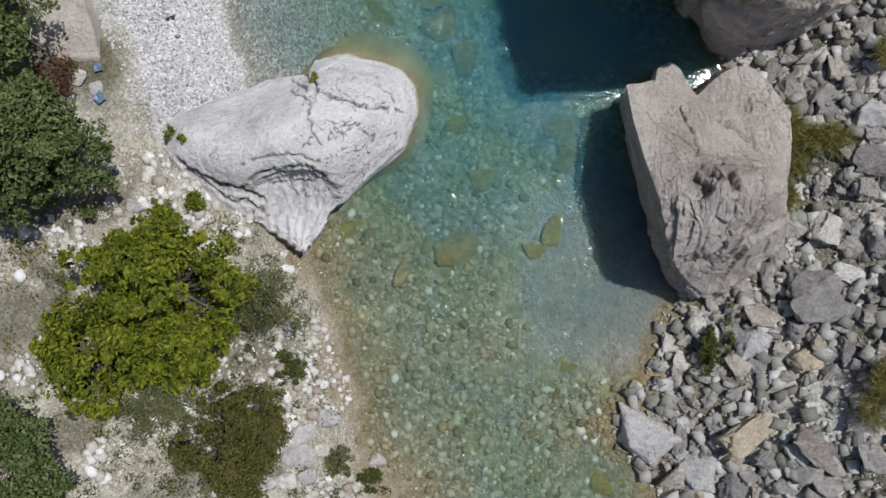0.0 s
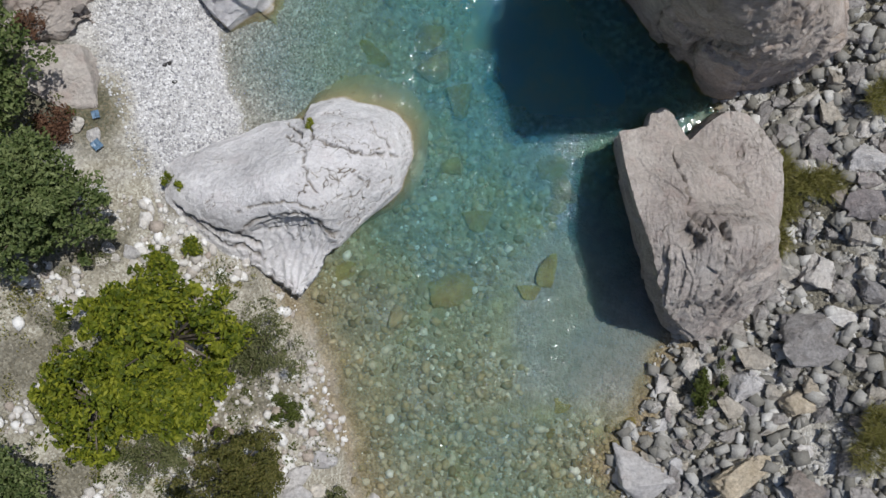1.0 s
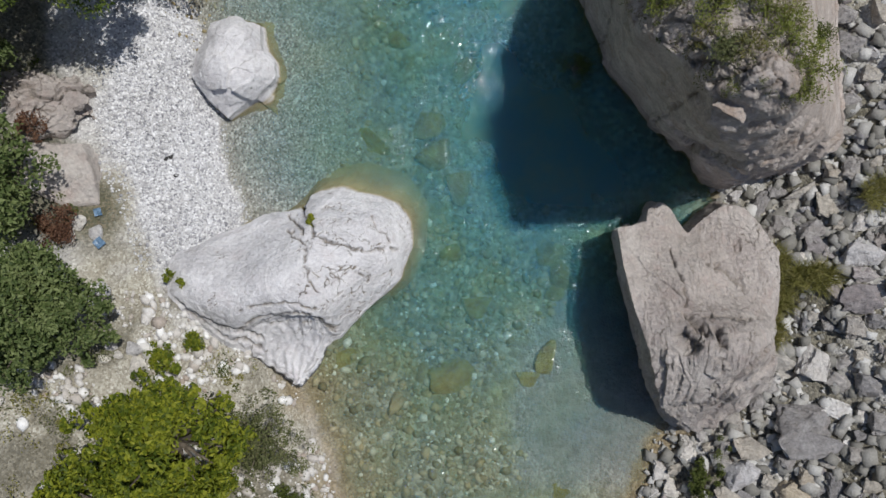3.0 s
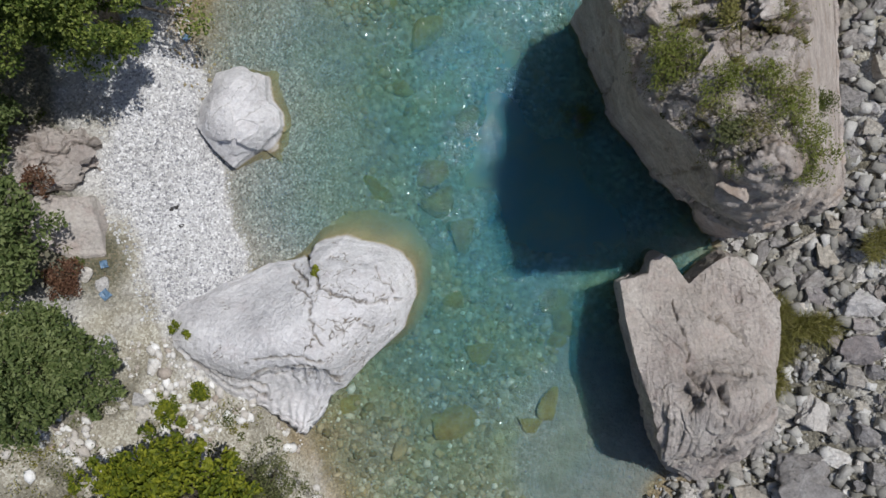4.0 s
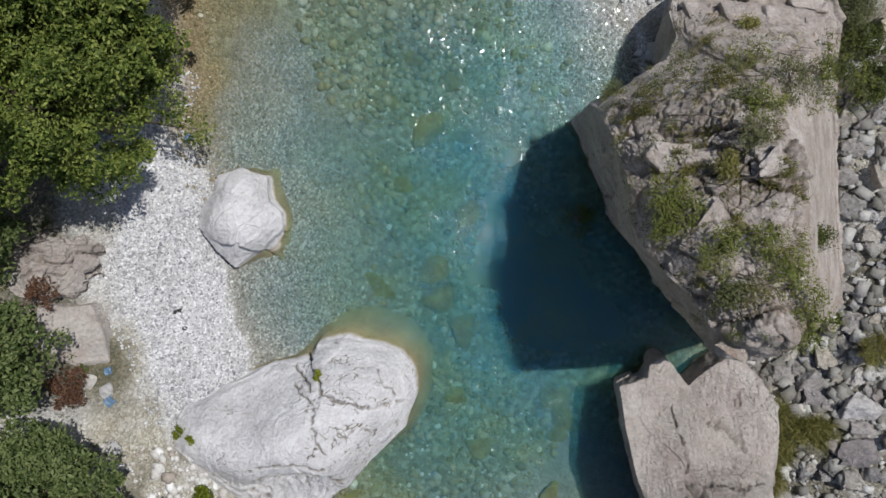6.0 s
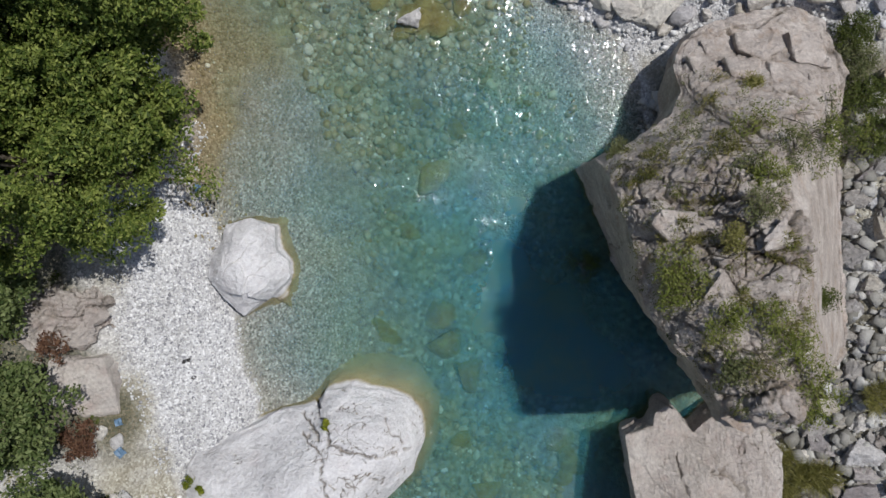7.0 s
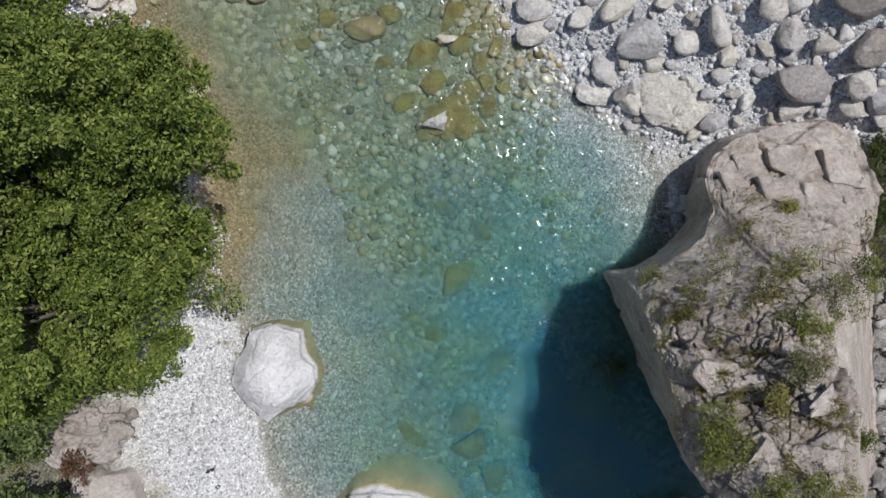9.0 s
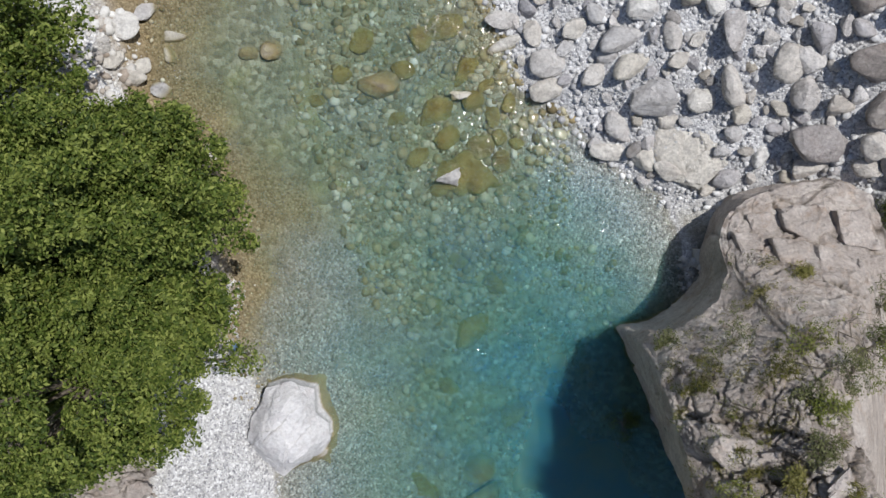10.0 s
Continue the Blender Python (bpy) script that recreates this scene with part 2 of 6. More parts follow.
def pebble_material(name, stops, film=0.0):
    """Small stones joined in one mesh: every one its own tone."""
    m, n, l, bsdf = material(name)
    geo = n.new("ShaderNodeNewGeometry")
    col = ramp(n, l, geo.outputs["Random Per Island"], stops)
    grain = texture(n, l, "ShaderNodeTexNoise", 22, geo.outputs["Position"], 5, 0.65)
    col = mix(n, l, 0.6, col, ramp(n, l, grain.outputs[0], [(0.3, (0.36, 0.36, 0.35)), (0.7, (0.64, 0.64, 0.64))]), "OVERLAY")
    if film:
        patch = texture(n, l, "ShaderNodeTexNoise", 1.3, geo.outputs["Position"], 4, 0.6)
        col = mix(n, l, ramp(n, l, patch.outputs[0], [(0.42, (0, 0, 0)), (0.66, (film,) * 3)]), col, (0.24, 0.19, 0.06))
    l.new(col, bsdf.inputs["Base Color"])
    bsdf.inputs["Roughness"].default_value = 0.85
    bump(n, l, bsdf, [(grain.outputs[0], 0.02)])
    return m


def plain_material(name, colour, rough=0.6):
    m, n, l, bsdf = material(name)
    t = texture(n, l, "ShaderNodeTexNoise", 30, None, 4)
    l.new(ramp(n, l, t.outputs[0], [(0.3, tuple(c * 0.75 for c in colour)), (0.7, colour)]), bsdf.inputs["Base Color"])
    bsdf.inputs["Roughness"].default_value = rough
    return m


HEART_ROCK = stone_material("pale_limestone", (0.50, 0.49, 0.50), (0.73, 0.715, 0.72), (0.53, 0.45, 0.445), 0.35, streak=0.5, craze=0.06)
BLOCK_ROCK = stone_material("grey_limestone", (0.375, 0.33, 0.305), (0.565, 0.52, 0.485), (0.46, 0.34, 0.30), 0.5, streak=0.15)
CLIFF_ROCK = stone_material("lichened_limestone", (0.345, 0.295, 0.262), (0.585, 0.525, 0.485), (0.37, 0.24, 0.15), 0.6, mottle=1.6, craze=0.12)
LOOSE_ROCK = stone_material("loose_limestone", (0.285, 0.272, 0.255), (0.45, 0.435, 0.415), (0.37, 0.30, 0.23), 0.35, per_object=0.35, mottle=3.5)
COBBLE_ROCK = stone_material("river_cobble", (0.42, 0.41, 0.415), (0.62, 0.605, 0.61), (0.42, 0.34, 0.27), 0.2, per_object=0.3, mottle=3.5)
PALE_ROCK = stone_material("pale_loose_limestone", (0.47, 0.46, 0.455), (0.66, 0.65, 0.635), (0.45, 0.36, 0.30), 0.25, per_object=0.12, mottle=3.5)
OCHRE_ROCK = stone_material("ochre_loose_limestone", (0.38, 0.335, 0.265), (0.53, 0.48, 0.40), (0.40, 0.31, 0.20), 0.35, per_object=0.12, mottle=3.5)
DARK_ROCK = stone_material("purple_grey_limestone", (0.225, 0.208, 0.207), (0.335, 0.312, 0.308), (0.30, 0.22, 0.19), 0.3, per_object=0.12, mottle=3.5)
FILM_ROCK = stone_material("film_covered_stone", (0.18, 0.145, 0.05), (0.42, 0.37, 0.19), (0.22, 0.18, 0.07), 0.5, per_object=0.3, mottle=3.5)
BEACH_PEBBLES = pebble_material("beach_pebbles", [(0.0, (0.22, 0.22, 0.235)), (0.3, (0.44, 0.435, 0.435)), (0.8, (0.58, 0.575, 0.575)), (1.0, (0.78, 0.775, 0.77))])
BANK_RUBBLE = pebble_material("bank_rubble", [(0.0, (0.17, 0.162, 0.14)), (0.4, (0.27, 0.26, 0.235)), (0.75, (0.38, 0.37, 0.345)), (1.0, (0.54, 0.53, 0.505))])
WHITE_RUBBLE = pebble_material("white_rubble", [(0.0, (0.33, 0.27, 0.22)), (0.3, (0.50, 0.47, 0.435)), (0.8, (0.66, 0.645, 0.62)), (1.0, (0.80, 0.79, 0.77))])
BED_PEBBLES = pebble_material("bed_cobbles", [(0.0, (0.13, 0.10, 0.045)), (0.3, (0.25, 0.21, 0.12)), (0.55, (0.36, 0.28, 0.15)), (0.8, (0.40, 0.37, 0.27)), (0.93, (0.50, 0.46, 0.34)), (1.0, (0.68, 0.66, 0.58))], 0.45)
DARK_STONE = plain_material("dark_stone", (0.035, 0.032, 0.03), 0.7)
BLUE_PLASTIC = plain_material("blue_plastic", (0.13, 0.22, 0.33), 0.4)
PEBBLE_GROUND = ground_material()
WATER = water_material()
BARK = bark_material()
LEAF_BRIGHT = leaf_material("leaves_yellow_green", (0.045, 0.07, 0.008), (0.135, 0.17, 0.014), (0.29, 0.30, 0.03))
LEAF_BROWN = leaf_material("leaves_brown_olive", (0.05, 0.055, 0.014), (0.11, 0.115, 0.028), (0.2, 0.18, 0.06))
LEAF_CRAG = leaf_material("leaves_thin_green", (0.09, 0.115, 0.02), (0.175, 0.205, 0.04), (0.28, 0.29, 0.085))
LEAF_DARK = leaf_material("leaves_dark_green", (0.045, 0.072, 0.02), (0.115, 0.155, 0.05), (0.23, 0.27, 0.11))
LEAF_TREE = leaf_material("leaves_tree_green", (0.036, 0.062, 0.011), (0.105, 0.15, 0.026), (0.31, 0.35, 0.09))
LEAF_OLIVE = leaf_material("leaves_grey_olive", (0.07, 0.085, 0.03), (0.14, 0.155, 0.06), (0.24, 0.24, 0.12))
LEAF_RED = leaf_material("dry_red_brown_leaves", (0.07, 0.035, 0.022), (0.14, 0.07, 0.045), (0.22, 0.13, 0.08))
LEAF_MOSS = leaf_material("moss_green_leaves", (0.04, 0.055, 0.012), (0.08, 0.105, 0.02), (0.14, 0.16, 0.04))
LEAF_GRASS = leaf_material("dry_grass", (0.12, 0.12, 0.03), (0.21, 0.205, 0.055), (0.36, 0.32, 0.13))


# ---- mesh helpers ----
def part(name, bm, mat, parent=None, label="", smooth=False):
    me = bpy.data.meshes.new(name)
    bm.to_mesh(me)
    bm.free()
    return mesh_object(name, me, mat, parent, label, smooth)


def mesh_object(name, me, mat, parent=None, label="", smooth=True):
    me.materials.clear()
    me.materials.append(mat)
    if smooth:
        me.polygons.foreach_set("use_smooth", np.ones(len(me.polygons), bool))
    ob = new(name, me)
    ob.parent = parent
    return tagged(ob, label) if label else ob


def mesh_from(name, verts, faces):
    """A mesh from a float array of places and an int array of triangles or quads."""
    me = bpy.data.meshes.new(name)
    k = faces.shape[1]
    me.vertices.add(len(verts))
    me.vertices.foreach_set("co", np.asarray(verts, np.float32).ravel())
    me.loops.add(faces.size)
    me.loops.foreach_set("vertex_index", faces.astype(np.int32).ravel())
    me.polygons.add(len(faces))
    me.polygons.foreach_set("loop_start", np.arange(0, faces.size, k, dtype=np.int32))
    me.polygons.foreach_set("loop_total", np.full(len(faces), k, np.int32))
    me.update(calc_edges=True)
    me.validate()
    return me


def normals_of(me):
    a = np.empty(len(me.vertices) * 3, np.float32)
    me.vertex_normals.foreach_get("vector", a)
    return a.reshape(-1, 3).astype(float)


def places_of(me):
    a = np.empty(len(me.vertices) * 3, np.float32)
    me.vertices.foreach_get("co", a)
    return a.reshape(-1, 3).astype(float)


def grid_faces(nx, ny):
    i = np.arange((nx - 1) * (ny - 1))
    a = (i // (ny - 1)) * ny + i % (ny - 1)
    return np.stack([a, a + ny, a + ny + 1, a + 1], 1)


def attribute(me, name, values):
    me.attributes.new(name, "FLOAT", "POINT").data.foreach_set("value", np.asarray(values, np.float32))


# ---- the valley floor ----
LEFT_Y = (-300, -40, -5.5, -4.6, -3.3, -2.0, -0.8, 0.0, 4.0, 4.7, 5.9, 8.0, 8.7, 9.7, 10.2, 12.0, 12.7, 13.7, 15.0, 16.0, 60, 300)
LEFT_X = (-9, -2, -1.1, -1.8, -2.2, -2.5, -2.9, -3.2, -4.5, -4.85, -5.05, -5.4, -5.75, -6.05, -5.9, -6.1, -6.9, -7.5, -7.7, -7.8, -9, -16)
RIGHT_Y = (-300, -40, -5.6, -5.0, -4.1, -3.2, -2.3, -1.5, -1.1, 0.0, 3.0, 4.0, 5.0, 6.0, 8.0, 10.0, 11.1, 12.3, 12.7, 13.3, 14.4, 14.8, 15.7, 16.7, 60, 300)
RIGHT_X = (5, 6, 5.1, 4.8, 4.0, 4.4, 5.0, 5.1, 5.5, 5.8, 6.2, 6.7, 6.3, 5.6, 4.6, 4.7, 4.5, 4.2, 3.5, 2.6, 1.8, 1.0, 0.6, 0.2, -1, -8)


def shores(y, x):
    p = flat(x, y)
    wob = 0.16 * fbm(p, 0.9, 3, 0.5, 3)
    return np.interp(y, LEFT_Y, LEFT_X) + wob, np.interp(y, RIGHT_Y, RIGHT_X) + wob


def ground_height(x, y):
    """Height of bank, bed and the added unseen slopes; the water stands at 0."""
    x, y = np.atleast_1d(np.asarray(x, float)), np.atleast_1d(np.asarray(y, float))
    p = flat(x, y)
    lx, rx = shores(y, x)
    dl, dr = lx - x, x - rx
    # Beyond 14 m the unseen ground is steepened to shut out low sky light.
    left = np.interp(dl, (0, 0.3, 1.0, 2.4, 4.5, 9, 14, 40, 150, 420), (0, 0.28, 0.75, 1.1, 1.9, 3.4, 6, 30, 120, 260))
    right = np.interp(dr, (0, 0.5, 2.0, 3.5, 6, 10, 14, 40, 150, 420), (0, 0.15, 0.55, 1.05, 2.0, 3.6, 6, 30, 120, 260))
    pool = np.exp(-((y - 6.8) / 3.6) ** 2) * smooth(-2.2, 2.6, x)
    middle = 0.42 + 0.40 * smooth(9.5, 7, y) * smooth(-4.5, 0, x) + 0.10 * smooth(2, -3, y) + 1.9 * pool + 0.35 * np.exp(-((x - 1.5 - 0.1 * y) / 1.2) ** 2) * smooth(5, 1, y)
    upstream = smooth(10, 14, y)
    middle = middle * (1 - 0.5 * upstream)
    wl, wr = np.maximum(-dl, 0), np.maximum(-dr, 0)
    steep = 0.105 + 0.015 * smooth(1.5, 4, y) + 0.06 * smooth(-2.2, -3.4, y) + 1.2 * np.exp(-((y - 6.8) / 3.4) ** 2)
    gentle = 0.10 + 0.045 * smooth(3.5, 1.0, y) - 0.025 * smooth(8.5, 10, y) - 0.02 * smooth(11, 12.5, y)
    bed = -middle * (1 - np.exp(-(wl + 0.04) * gentle / middle)) * (1 - np.exp(-(wr + 0.04) * steep / middle)) * 1.25
    h = np.where(dl > 0, left, np.where(dr > 0, right, bed))
    rough = np.where(dr > 0, 0.12, np.where(dl > 2.2, 0.13, 0.03)) * smooth(0, 0.6, np.abs(np.minimum(np.abs(dl), np.abs(dr))))
    return h + rough * fbm(p, 0.8, 4, 0.55, 11) + 0.012 * fbm(p, 7, 2, 0.5, 12)


def spaced(a, b, step, far):
    """Even steps from a to b, then ever wider ones out to far on either side."""
    inner = list(np.arange(a, b, step))
    out, d = [], step
    v = b
    while v < far:
        out.append(v)
        d *= 1.35
        v += d
    low, d = [], step
    v = a - step
    while v > -far:
        low.append(v)
        d *= 1.35
        v -= d
    return np.array(low[::-1] + inner + out)


def build_ground():
    xs, ys = spaced(-11, 11, 0.07, 420), spaced(-8, 18.5, 0.07, 420)
    gx, gy = (a.ravel() for a in np.meshgrid(xs, ys, indexing="ij"))
    h = ground_height(gx, gy)
    me = mesh_from("ground", np.stack([gx, gy, h], 1), grid_faces(len(xs), len(ys)))
    p = flat(gx, gy)
    n1 = fbm(p, 0.7, 4, 0.55, 21)
    lx, rx = shores(gy, gx)
    dl, dr = lx - gx, gx - rx
    earth = np.maximum(smooth(1.9, 2.5, dl + 0.3 * n1), smooth(0, 0.3, dr) * smooth(12.6, 11.4, gy)) * np.clip(0.75 + 0.6 * n1, 0.2, 1)
    earth = np.maximum(earth, smooth(2.5, 1.2, gy + n1) * smooth(-0.1, 0.1, dl) * 0.95)
    wet = smooth(0.02, -0.05, h)
    silt = smooth(0.95, 0.25, np.abs(dl + 0.15 + 0.25 * n1)) * smooth(8.2, 9.4, gy) * 0.9
    silt = np.maximum(silt, 0.8 * wet * smooth(1.9, 0.3, -dl + 0.7 * n1) * smooth(1.5, -0.5, gy))
    silt = np.maximum(silt, 0.55 * wet * smooth(2.6, 0.4, -dl + 0.5 * n1) * smooth(8.5, 10, gy))
    silt = np.maximum(silt, 0.95 * smooth(2.4, 1.2, -dl + 0.6 * n1) * smooth(0.6, 0.3, dl) * smooth(10.8, 12.2, gy))
    silt = np.maximum(silt, 0.9 * smooth(0.75, 0.35, np.abs(dr + 0.05 + 0.3 * n1)) * smooth(0.5, -1.5, gy))
    silt = np.maximum(silt, 0.75 * smooth(0.75, 0.1, dl + 0.5 * n1) * smooth(-0.3, 0.0, dl) * smooth(1.4, 0.2, gy))
    sand = wet * np.maximum(smooth(-0.1, 0.1, -dl + 0.1 * n1) * smooth(4.5, 1.5, -dl) * smooth(3.0, 3.8, gy) * smooth(11.6, 10.2, gy + n1), smooth(1.6, 2.6, gx + 0.5 * n1) * smooth(2.4, 1.0, gy) * smooth(-3.2, -1.8, gy)) * 0.9
    sand = np.maximum(sand, wet * smooth(0.5, 1.5, gx) * smooth(9.5, 10.5, gy))
    far = np.maximum(dl, dr)
    # The added far slopes, out of view, are coloured dark green.
    wood = smooth(9, 14, far + 2 * n1)
    litter = smooth(2.3, 3.0, dl + 0.4 * n1) * smooth(2.6, 3.6, gy) * 0.85
    wood = np.maximum(wood, litter)
    attribute(me, "wood", wood)
    attribute(me, "fines", wet * smooth(1.8, 2.8, gx + 0.4 * n1) * smooth(2.6, 1.4, gy) * smooth(-3.0, -1.8, gy + 0.5 * n1) * 0.85)
    n2 = fbm(p, 0.85, 4, 0.6, 24)
    humus = smooth(0.05, 0.5, dr) * smooth(-0.45, 0.2, n2) * smooth(12, 11, gy) * 0.9
    humus = np.maximum(humus, smooth(0.4, 1.1, dl) * smooth(0.02, 0.4, n2) * smooth(2.6, 1.4, gy + n1) * 0.75)
    attribute(me, "humus", humus)
    for name, v in (("earth", earth), ("bed", wet), ("sand", sand), ("silt", silt)):
        attribute(me, name, v)
    return tagged(mesh_object("ground", me, PEBBLE_GROUND), "pale gravel river bank and pebble bed", "ground", kind="structure")


def build_water(sunken):
    """The river's surface; its depth is that over the bed or over the sunken things."""
    xs, ys = spaced(-8.5, 7, 0.09, 26), spaced(-7, 17.5, 0.09, 330)
    gx, gy = (a.ravel() for a in np.meshgrid(xs, ys, indexing="ij"))
    h = ground_height(gx, gy)
    p = flat(gx, gy)
    me = mesh_from("water", np.stack([gx, gy, 0.008 * fbm(p, 1.6, 3, 0.5, 31)], 1), grid_faces(len(xs), len(ys)))
    verts, polys = [], []
    for ob in sunken:
        base = len(verts)
        verts += [ob.matrix_world @ v.co for v in ob.data.vertices]
        polys += [[base + i for i in q.vertices] for q in ob.data.polygons]
    tree = BVHTree.FromPolygons(verts, polys)
    depth = np.maximum(-h, 0)
    near = np.nonzero((depth > 0.02) & (np.abs(gx) < 9) & (gy > -7) & (gy < 18))[0]
    for i in near:
        hit = tree.ray_cast(Vector((gx[i], gy[i], 0.3)), Vector((0, 0, -1)), 3.0)
        if hit[0] is not None:
            depth[i] = min(depth[i], max(0.0, -hit[0].z))
    grid = depth.reshape(len(xs), len(ys))
    for _ in range(2):
        grid[1:-1] = 0.25 * grid[:-2] + 0.5 * grid[1:-1] + 0.25 * grid[2:]
        grid[:, 1:-1] = 0.25 * grid[:, :-2] + 0.5 * grid[:, 1:-1] + 0.25 * grid[:, 2:]
    attribute(me, "depth", grid.ravel())
    lx, rx = shores(gy, gx)
    core = np.exp(-((gx - 1.4 - 1.5 * smooth(8, 11, gy)) / (2.2 - 0.2 * smooth(8, 11, gy))) ** 2) * (1 - 0.15 * smooth(9.5, 11.5, gy) + 0.6 * smooth(7, 4.5, gy))
    attribute(me, "riffle", np.clip(0.25 + 0.9 * core + 0.35 * fbm(p, 0.8, 3, 0.5, 33), 0.12, 1.7))
    return tagged(mesh_object("water", me, WATER), "clear turquoise mountain river water", "water", kind="structure")


# ---- great rocks ----
def ring(corners, centre, angles):
    """Where rays from centre meet a star-shaped outline: radius and height by angle."""
    c = np.array([(x - centre[0], y - centre[1]) for x, y, *_ in corners])
    z = np.array([q[2] if len(q) > 2 else 0 for q in corners], float)
    a = np.unwrap(np.arctan2(c[:, 1], c[:, 0]))
    if a[-1] < a[0]:
        c, z, a = c[::-1], z[::-1], a[::-1]
    r, h = np.zeros(len(angles)), np.zeros(len(angles))
    for i in range(len(c)):
        p, q = c[i], c[(i + 1) % len(c)]
        d0, d1 = np.cos(angles), np.sin(angles)
        e = q - p
        den = d0 * e[1] - d1 * e[0]
        den = np.where(np.abs(den) < 1e-9, 1e-9, den)
        t = (p[0] * e[1] - p[1] * e[0]) / den
        u = (p[0] * d1 - p[1] * d0) / den
        ok = (t > 0) & (u >= -1e-6) & (u <= 1 + 1e-6) & (t > r)
        r, h = np.where(ok, t, r), np.where(ok, z[i] + (z[(i + 1) % len(c)] - z[i]) * u, h)
    return r, h


def soften(v, passes):
    for _ in range(passes):
        v = 0.5 * v + 0.25 * (np.roll(v, 1) + np.roll(v, -1))
    return v


def thin_plate(knots, x, y, slack=0.02):
    """A smooth sheet through the knots (x, y, z)."""
    def kernel(d2):
        return 0.5 * d2 * np.log(d2 + 1e-9)
    n = len(knots)
    k = kernel((knots[:, None, 0] - knots[None, :, 0]) ** 2 + (knots[:, None, 1] - knots[None, :, 1]) ** 2) + slack * np.eye(n)
    p = np.hstack([np.ones((n, 1)), knots[:, :2]])
    a = np.block([[k, p], [p.T, np.zeros((3, 3))]])
    w = np.linalg.solve(a, np.concatenate([knots[:, 2], np.zeros(3)]))
    return kernel((x[:, None] - knots[:, 0]) ** 2 + (y[:, None] - knots[:, 1]) ** 2) @ w[:n] + w[n] + w[n + 1] * x + w[n + 2] * y


def groove(p, line, width, depth):
    """A crack along a plan line: depth below the surface, and its nearness."""
    best = np.full(len(p), 99.0)
    wob = 0.05 * fbm(p, 4.0, 3, 0.6, 77)
    for (ax, ay), (bx, by) in zip(line, line[1:]):
        ex, ey = bx - ax, by - ay
        t = np.clip(((p[:, 0] - ax) * ex + (p[:, 1] - ay) * ey) / (ex * ex + ey * ey), 0, 1)
        best = np.minimum(best, np.hypot(p[:, 0] - ax - t * ex + wob, p[:, 1] - ay - t * ey + wob))
    near = np.exp(-(best / width) ** 2)
    return -depth * near, near


def great_rock(name, crest, foot, foot_z, knobs, relief, mat, label, around=300, rings=80, sides=40, edge=0.12, category="boulder", facets=False, bulge=None, flare=None):
    """A rock from its crest line (x, y, z), its foot (x, y) and the heights of its knobs; relief(p, up) gives the broken surface."""
    cx, cy = np.mean([q[0] for q in crest]), np.mean([q[1] for q in crest])
    ang = np.linspace(0, 2 * math.pi, around, endpoint=False)
    rt, zt = ring(crest, (cx, cy), ang)
    rb, _ = ring(foot, (cx, cy), ang)
    rt, zt, rb = soften(rt, 1), soften(zt, 4), soften(rb, 3)
    s = np.linspace(0, 1, rings) ** 0.8
    top_x, top_y = cx + np.outer(s, rt * np.cos(ang)), cy + np.outer(s, rt * np.sin(ang))
    every = np.arange(0, around, max(1, around // 60))
    cp = np.array([*knobs, *zip(cx + rt[every] * np.cos(ang[every]), cy + rt[every] * np.sin(ang[every]), zt[every])])
    px, py = top_x.ravel(), top_y.ravel()
    top_z = thin_plate(cp, px, py).reshape(top_x.shape)
    ss = s[:, None]
    top_z = top_z - edge * smooth(0.86, 1.0, ss) ** 2
    v = np.linspace(0, 1, sides + 1)[1:, None]
    vz = v ** 0.9
    sr = rt + (rb - rt) * (v ** flare if flare else smooth(0, 1, v) if bulge is None else v) + (edge * 0.6 if bulge is None else bulge) * np.sin(np.clip(v * 5, 0, 1) * math.pi)
    sx, sy = cx + sr * np.cos(ang), cy + sr * np.sin(ang)
    sz = top_z[-1] + (foot_z - top_z[-1]) * vz
    x, y, z = np.vstack([top_x[1:], sx]), np.vstack([top_y[1:], sy]), np.vstack([top_z[1:], sz])
    rows = len(x)
    verts = np.vstack([[[cx, cy, top_z[0, 0]]], np.stack([x.ravel(), y.ravel(), z.ravel()], 1)])
    i, j = (a.ravel() for a in np.meshgrid(np.arange(rows - 1), np.arange(around), indexing="ij"))
    k = (j + 1) % around
    quads = np.stack([1 + i * around + j, 1 + (i + 1) * around + j, 1 + (i + 1) * around + k, 1 + i * around + k], 1)
    j = np.arange(around)
    fan = np.stack([np.zeros(around, int), 1 + j, 1 + (j + 1) % around, 1 + (j + 1) % around], 1)
    me = mesh_from(name, verts, quads)
    bm = bmesh.new()
    bm.from_mesh(me)
    bm.verts.ensure_lookup_table()
    for a, b, c, _ in fan:
        bm.faces.new((bm.verts[a], bm.verts[b], bm.verts[c]))
    bmesh.ops.recalc_face_normals(bm, faces=bm.faces)
    bm.to_mesh(me)
    bm.free()
    me.update()
    nrm, pos = normals_of(me), places_of(me)
    lift, soil_shade = relief(pos, nrm[:, 2])
    pos = pos + nrm * lift[:, None]
    me.vertices.foreach_set("co", pos.astype(np.float32).ravel())
    me.update()
    attribute(me, "crevice", np.clip(soil_shade, 0, 1))
    ob = mesh_object(name, me, mat, smooth=not facets)
    return tagged(ob, label, category)


